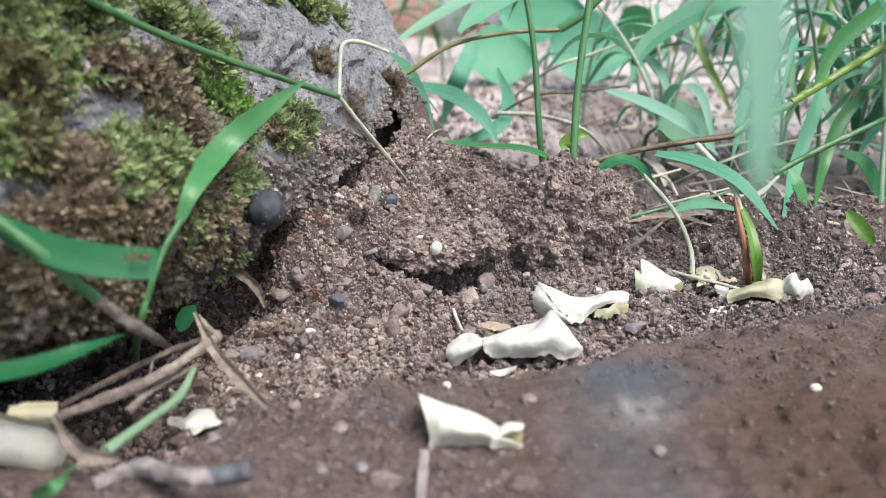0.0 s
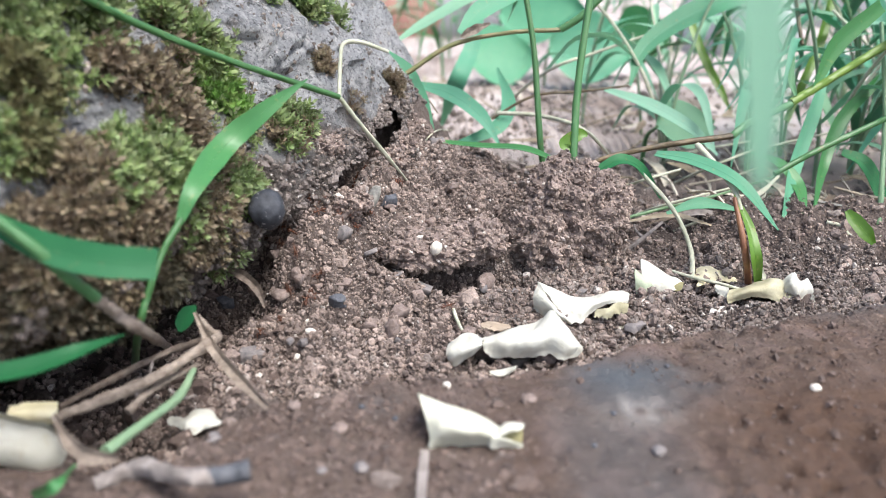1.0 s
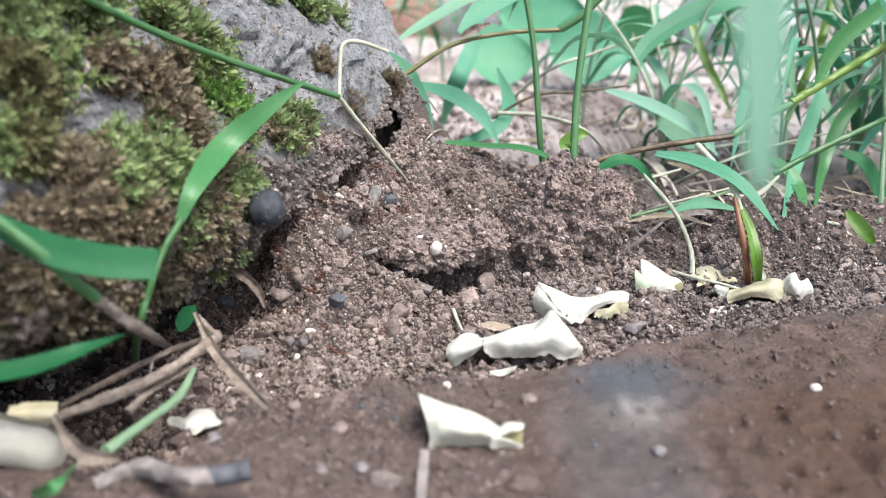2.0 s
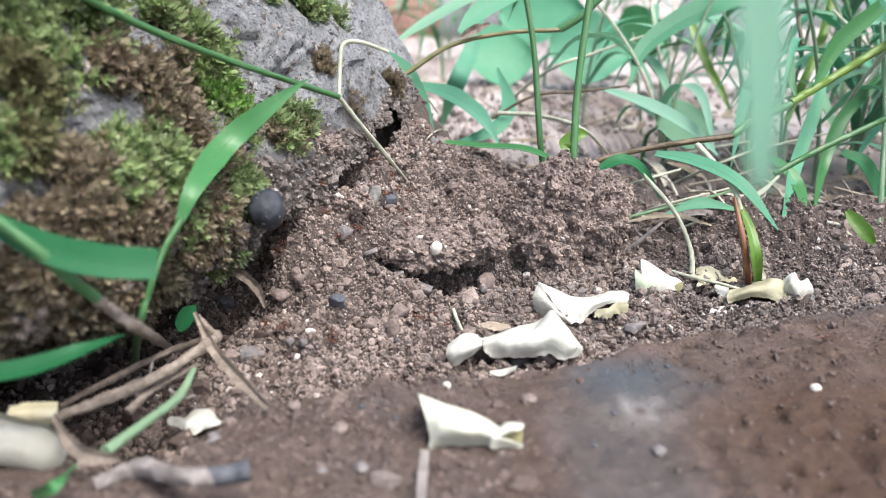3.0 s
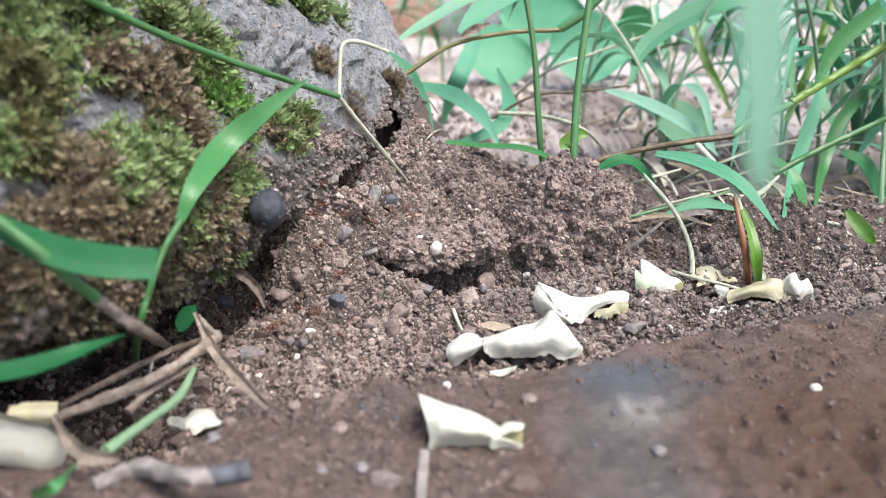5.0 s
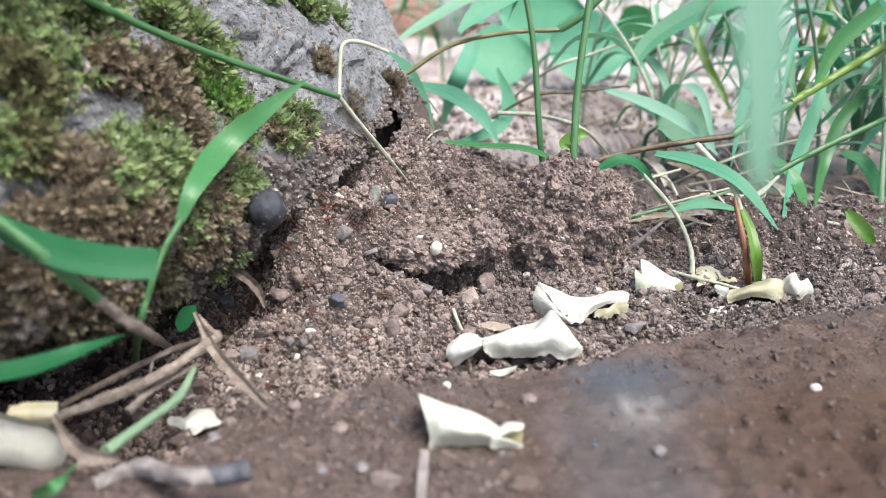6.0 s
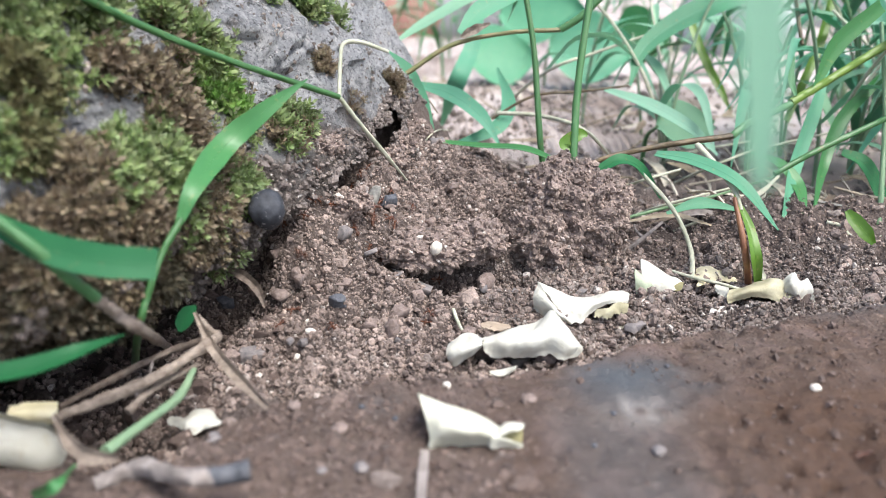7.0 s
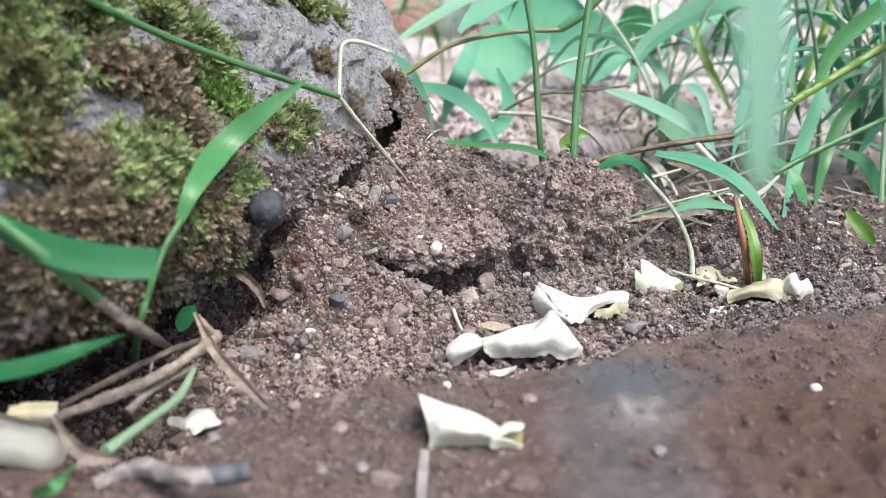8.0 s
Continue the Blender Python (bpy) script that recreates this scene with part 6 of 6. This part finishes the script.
def build_weeds():
    rng = random.Random(77)
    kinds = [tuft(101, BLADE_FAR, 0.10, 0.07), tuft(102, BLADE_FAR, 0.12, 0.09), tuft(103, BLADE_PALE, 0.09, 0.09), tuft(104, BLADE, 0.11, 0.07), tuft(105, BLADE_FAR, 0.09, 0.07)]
    places = []
    for i in range(38):
        y = rng.uniform(0.42, 1.7) if i > 8 else rng.uniform(0.32, 0.5)
        x = y * rng.uniform(-0.06, 0.68)
        if x < 0.02 and y < 0.36:
            x += 0.05
        places.append((x, y))
    places += [(0.155, 0.31), (0.185, 0.34), (0.21, 0.38), (0.20, 0.30), (0.24, 0.36), (0.17, 0.38)]
    for i, (x, y) in enumerate(places):
        m = pose(x, y, land_z(x, y) - 0.003, 0, 0, rng.uniform(0, 360))
        if i < len(kinds):
            kinds[i].matrix_basis = m
        else:
            copy_thing(kinds[(0, 1, 2, 0, 3, 1, 2, 4)[i % 8]], m)
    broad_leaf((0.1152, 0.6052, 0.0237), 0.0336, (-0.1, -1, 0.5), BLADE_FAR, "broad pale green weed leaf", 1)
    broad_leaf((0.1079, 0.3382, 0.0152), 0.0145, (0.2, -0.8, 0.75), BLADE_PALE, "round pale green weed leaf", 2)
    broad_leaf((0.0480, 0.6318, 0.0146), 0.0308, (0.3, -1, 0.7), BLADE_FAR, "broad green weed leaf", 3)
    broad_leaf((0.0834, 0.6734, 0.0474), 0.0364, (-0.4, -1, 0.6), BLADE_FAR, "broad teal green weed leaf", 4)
    broad_leaf((0.1652, 0.6524, 0.0306), 0.0280, (0.4, -1, 0.6), BLADE_DEEP, "broad dark green weed leaf", 5)
    wild("small lime green seedling leaf on the soil bank", [(0.1243, 0.2258, 0.0104), (0.1254, 0.2230, 0.0085), (0.1278, 0.2197, 0.0053), (0.1302, 0.2185, 0.0021)], [0.0016, 0.0040, 0.0044, 0.0014], BLADE_LIME, (-0.3, -1, 0.3), 0.25)
    stone("brick_piece", (-0.0504, 1.2014, 0.0091), (0.06, 0.05, 0.06), BRICK, "broken reddish brick piece far behind", "brick", 31, 20, 0, 0.15)
    stone("brick_piece", (-0.1156, 1.7443, 0.0396), (0.12, 0.08, 0.10), BRICK, "large broken brick lying far behind", "brick", 32, 50, 0, 0.15)
    stone("field_stone", (0.0140, 1.2324, 0.0167), (0.08, 0.06, 0.06), CONCRETE, "pale blue grey stone far behind", "stone", 33, 0, 0, 0.2)
    stone("field_stone", (0.3496, 0.9459, 0.0188), (0.07, 0.06, 0.05), CONCRETE, "pale grey stone among the weeds", "stone", 34, 0, 0, 0.2)
    stone("field_stone", (0.7517, 1.5714, 0.0326), (0.2, 0.15, 0.12), CONCRETE, "large grey stone far behind", "stone", 35, 30, 0, 0.2)


build_litter()
build_weeds()


# ---------------------------------------------------------------- ants
ANT = plain_material("ant shell", (0.075, 0.030, 0.018), (0.15, 0.062, 0.036), 900, 0.22, 0.6, 0.1)
ANT_DARK = plain_material("ant abdomen", (0.045, 0.020, 0.013), (0.11, 0.046, 0.028), 900, 0.18, 0.6, 0.1)
LEG_ROOTS = [(0.00055, 0.00035), (0.0001, 0.0004), (-0.0004, 0.00035)]


def build_ant(long=0.0039):
    """A reddish ant that faces along x, its feet at the origin's height."""
    k = long / 0.0042
    thing = tagged(new("ant"), "small reddish brown ant crawling over the soil", "ant", "ants")

    def body(name, x, z, radii, material, seed):
        bm = lump([r * k for r in radii], 2, 0.05, 1.2, seed)
        bm.transform(Matrix.Translation((x * k, 0, z * k)))
        return part(name, bm, material, thing)

    head = body("head", 0.00145, 0.0010, (0.00048, 0.00042, 0.00036), ANT, 1)
    body("thorax", 0.0003, 0.00095, (0.00078, 0.00030, 0.00034), ANT, 2)
    body("waist", -0.00062, 0.00085, (0.00022, 0.00014, 0.0002), ANT, 3)
    body("abdomen", -0.00138, 0.00098, (0.00078, 0.0005, 0.00048), ANT_DARK, 4)
    for side in (-1, 1):
        root = Vector((0.0018, side * 0.00016, 0.00112)) * k
        part("feeler", tube([root, root + Vector((0.0005, side * 0.00045, 0.00035)) * k, root + Vector((0.0011, side * 0.0005, -0.0001)) * k], [0.00006 * k, 0.00005 * k], 5, 8), ANT, head)
        for i, (x, reach) in enumerate(LEG_ROOTS):
            sweep = (0.0010, 0.0, -0.0012)[i]
            bm = tube([(0, 0, 0), (sweep * 0.4 * k, side * 0.0007 * k, 0.00045 * k), (sweep * 0.8 * k, side * 0.0012 * k, -0.0002 * k), (sweep * 1.15 * k, side * 0.0017 * k, -0.00085 * k)], [0.00011 * k, 0.0001 * k, 0.00007 * k, 0.00004 * k], 5, 10)
            leg = part("leg", bm, ANT, thing)
            leg.location = (x * k, side * 0.0002 * k, 0.00085 * k)
    return thing


SPOTS = dict(hole=(-0.0283, 0.2271), brow=(-0.0269, 0.2296), crown=(-0.0149, 0.2637), straw=(-0.0126, 0.2395), chip=(-0.0232, 0.2083), middle=(-0.0346, 0.2019), upper=(-0.0424, 0.2003), beside=(-0.0425, 0.2022),
             trench=(-0.0528, 0.2100), deep=(-0.0567, 0.2089), slope=(-0.0434, 0.1978), flat=(-0.0358, 0.1869), low=(-0.0450, 0.1750), lower=(-0.0434, 0.1506), right=(-0.0139, 0.2139), notch=(-0.0065, 0.2102), clod=(0.0206, 0.2271), rim=(-0.0250, 0.1641), east=(-0.0006, 0.1838))
WAYS = dict(hole="brow chip middle straw middle chip", brow="hole crown hole straw", crown="brow hole straw", straw="hole right chip", chip="hole middle beside slope hole", middle="hole beside upper chip hole",
            upper="middle beside", beside="trench middle chip slope hole", trench="beside deep slope beside", deep="trench low trench", slope="beside flat chip trench", flat="slope low rim", low="flat deep lower", lower="low flat",
            right="chip straw notch", notch="right flat", clod="right notch", rim="flat east", east="rim flat notch")


def stroll(seed, start):
    """Times and places of a restless run from spot to spot."""
    rng = random.Random(seed)
    t, here, out = 0.0, start, []
    x, y = SPOTS[here]
    out.append((0.0, x + rng.uniform(-1, 1) * 0.004, y + rng.uniform(-1, 1) * 0.004))
    while t < 8.2:
        here = rng.choice(WAYS[here].split())
        nx, ny = SPOTS[here]
        nx, ny = nx + rng.gauss(0, 0.0028), ny + rng.gauss(0, 0.0028)
        px, py = out[-1][1:]
        far = math.hypot(nx - px, ny - py)
        t += max(far / rng.uniform(0.022, 0.05), 0.25)
        out.append((t, nx, ny))
        if rng.random() < 0.3:
            t += rng.uniform(0.2, 0.7)
            out.append((t, nx + 0.0006, ny + 0.0004))
    return out


def crawl(thing, stops, step=0.1):
    """Keys an ant along its stops over the land, and its legs as it goes."""
    ts = np.array([s[0] for s in stops])
    xs, ys = np.array([s[1] for s in stops]), np.array([s[2] for s in stops])
    times = np.round(np.arange(0, 8.0 + step / 2, step), 3)
    wide = np.concatenate([times, [8.1]])
    x, y = np.interp(wide, ts, xs), np.interp(wide, ts, ys)
    soft = lambda a: np.concatenate([a[:1], 0.25 * a[:-2] + 0.5 * a[1:-1] + 0.25 * a[2:], a[-1:]])
    if len(stops) > 12:
        x, y = soft(x), soft(y)
    rows, head, paces = [], None, []
    for i, t in enumerate(times):
        dx, dy = x[i + 1] - x[max(i - 1, 0)], y[i + 1] - y[max(i - 1, 0)]
        want = math.atan2(dy, dx) if math.hypot(dx, dy) > 0.0006 or head is None else head
        turn = 0 if head is None else (want - head + math.pi) % (2 * math.pi) - math.pi
        head = want if head is None else head + max(-1.2, min(1.2, turn))
        up = land_normal(x[i], y[i], 0.0025)
        ahead = Vector((math.cos(head), math.sin(head), 0))
        ahead = (ahead - up * ahead.dot(up)).normalized()
        side = up.cross(ahead)
        turned = Matrix((ahead, side, up)).transposed().to_4x4()
        rows.append((float(t), Matrix.Translation((x[i], y[i], land_z(x[i], y[i]) + 0.0010)) @ turned))
        paces.append(math.hypot(dx, dy) > 0.0006)
    walk(thing, rows)
    step_legs(thing, [t for t, _ in rows], paces)


def step_legs(thing, times, paces):
    """Swings the legs to and fro while the ant goes."""
    legs = [o for o in thing.children if o.name.startswith("leg")]
    for j, leg in enumerate(legs):
        place = leg.location.copy()
        swing = []
        for i, t in enumerate(times):
            a = 24 * (1 if (i + j) % 2 else -1) * paces[i]
            swing.append((t, Matrix.Translation(place) @ pose(0, 0, 0, 0, 0, a)))
        walk(leg, swing)


def motions():
    first = build_ant()
    starts = "hole brow crown chip chip middle beside beside trench trench slope flat low hole brow deep middle upper straw hole trench beside lower right rim middle chip beside notch trench hole brow chip trench beside slope middle crown hole hole slope slope beside beside trench middle chip hole upper upper trench slope flat brow hole beside".split()
    crossings = [
        [(0, *(0.1358, 0.1719)), (2.8, *(0.1228, 0.1672)), (2.9, *(0.1034, 0.1634)), (3.0, *(0.0825, 0.1534)), (3.2, *(0.0667, 0.1470)), (3.5, *(0.0497, 0.1355)), (3.8, *(0.0363, 0.1223)), (4.0, *(0.0393, 0.1188)), (4.1, *(0.0515, 0.1184)), (4.2, *(0.0588, 0.1161)), (4.3, *(0.0623, 0.1076)), (4.5, *(0.0660, 0.0929)), (8.2, *(0.0759, 0.0899))],
        [(0, *(0.1055, 0.1212)), (6.8, *(0.0965, 0.1196)), (7.0, *(0.0749, 0.1160)), (7.1, *(0.0661, 0.1088)), (7.3, *(0.0492, 0.0900)), (8.2, *(0.0403, 0.0836))],
        [(0, *(0.0487, 0.0815)), (7.6, *(0.0481, 0.0836)), (7.8, *(0.0448, 0.0964)), (7.9, *(0.0399, 0.1053)), (8.0, *(0.0347, 0.1120)), (8.2, *(0.0239, 0.1171))]]
    runs = [stroll(300 + i, s) for i, s in enumerate(starts)] + crossings
    ants = [first] + [copy_thing(first, Matrix.Identity(4)) for _ in runs[1:]]
    climber = copy_thing(first, Matrix.Identity(4))
    for ant, run in zip(ants, runs):
        crawl(ant, run)
    # one ant on the broad blade over the hollow, which runs off along it
    route = [(0.0, (-0.0500, 0.1174, 0.0356)), (0.1, (-0.0515, 0.1169, 0.0358)), (0.2, (-0.0547, 0.1160, 0.0361)), (0.4, (-0.0617, 0.1151, 0.0382)), (0.6, (-0.0699, 0.1150, 0.0420)), (0.8, (-0.0728, 0.1145, 0.0438)), (8.0, (-0.0733, 0.1146, 0.0440))]
    rows = []
    for (t, p), (_, q) in zip(route, route[1:] + [(9, (-0.0757, 0.1141, 0.0455))]):
        ahead = (Vector(q) - Vector(p)).normalized()
        up = Vector((0.1, -1, 0.7))
        up = (up - ahead * up.dot(ahead)).normalized()
        rows.append((t, Matrix.Translation(p) @ Matrix((ahead, up.cross(ahead), up)).transposed().to_4x4()))
    walk(climber, rows)
    step_legs(climber, [t for t, _ in rows], [t < 0.7 for t, _ in rows])


motions()
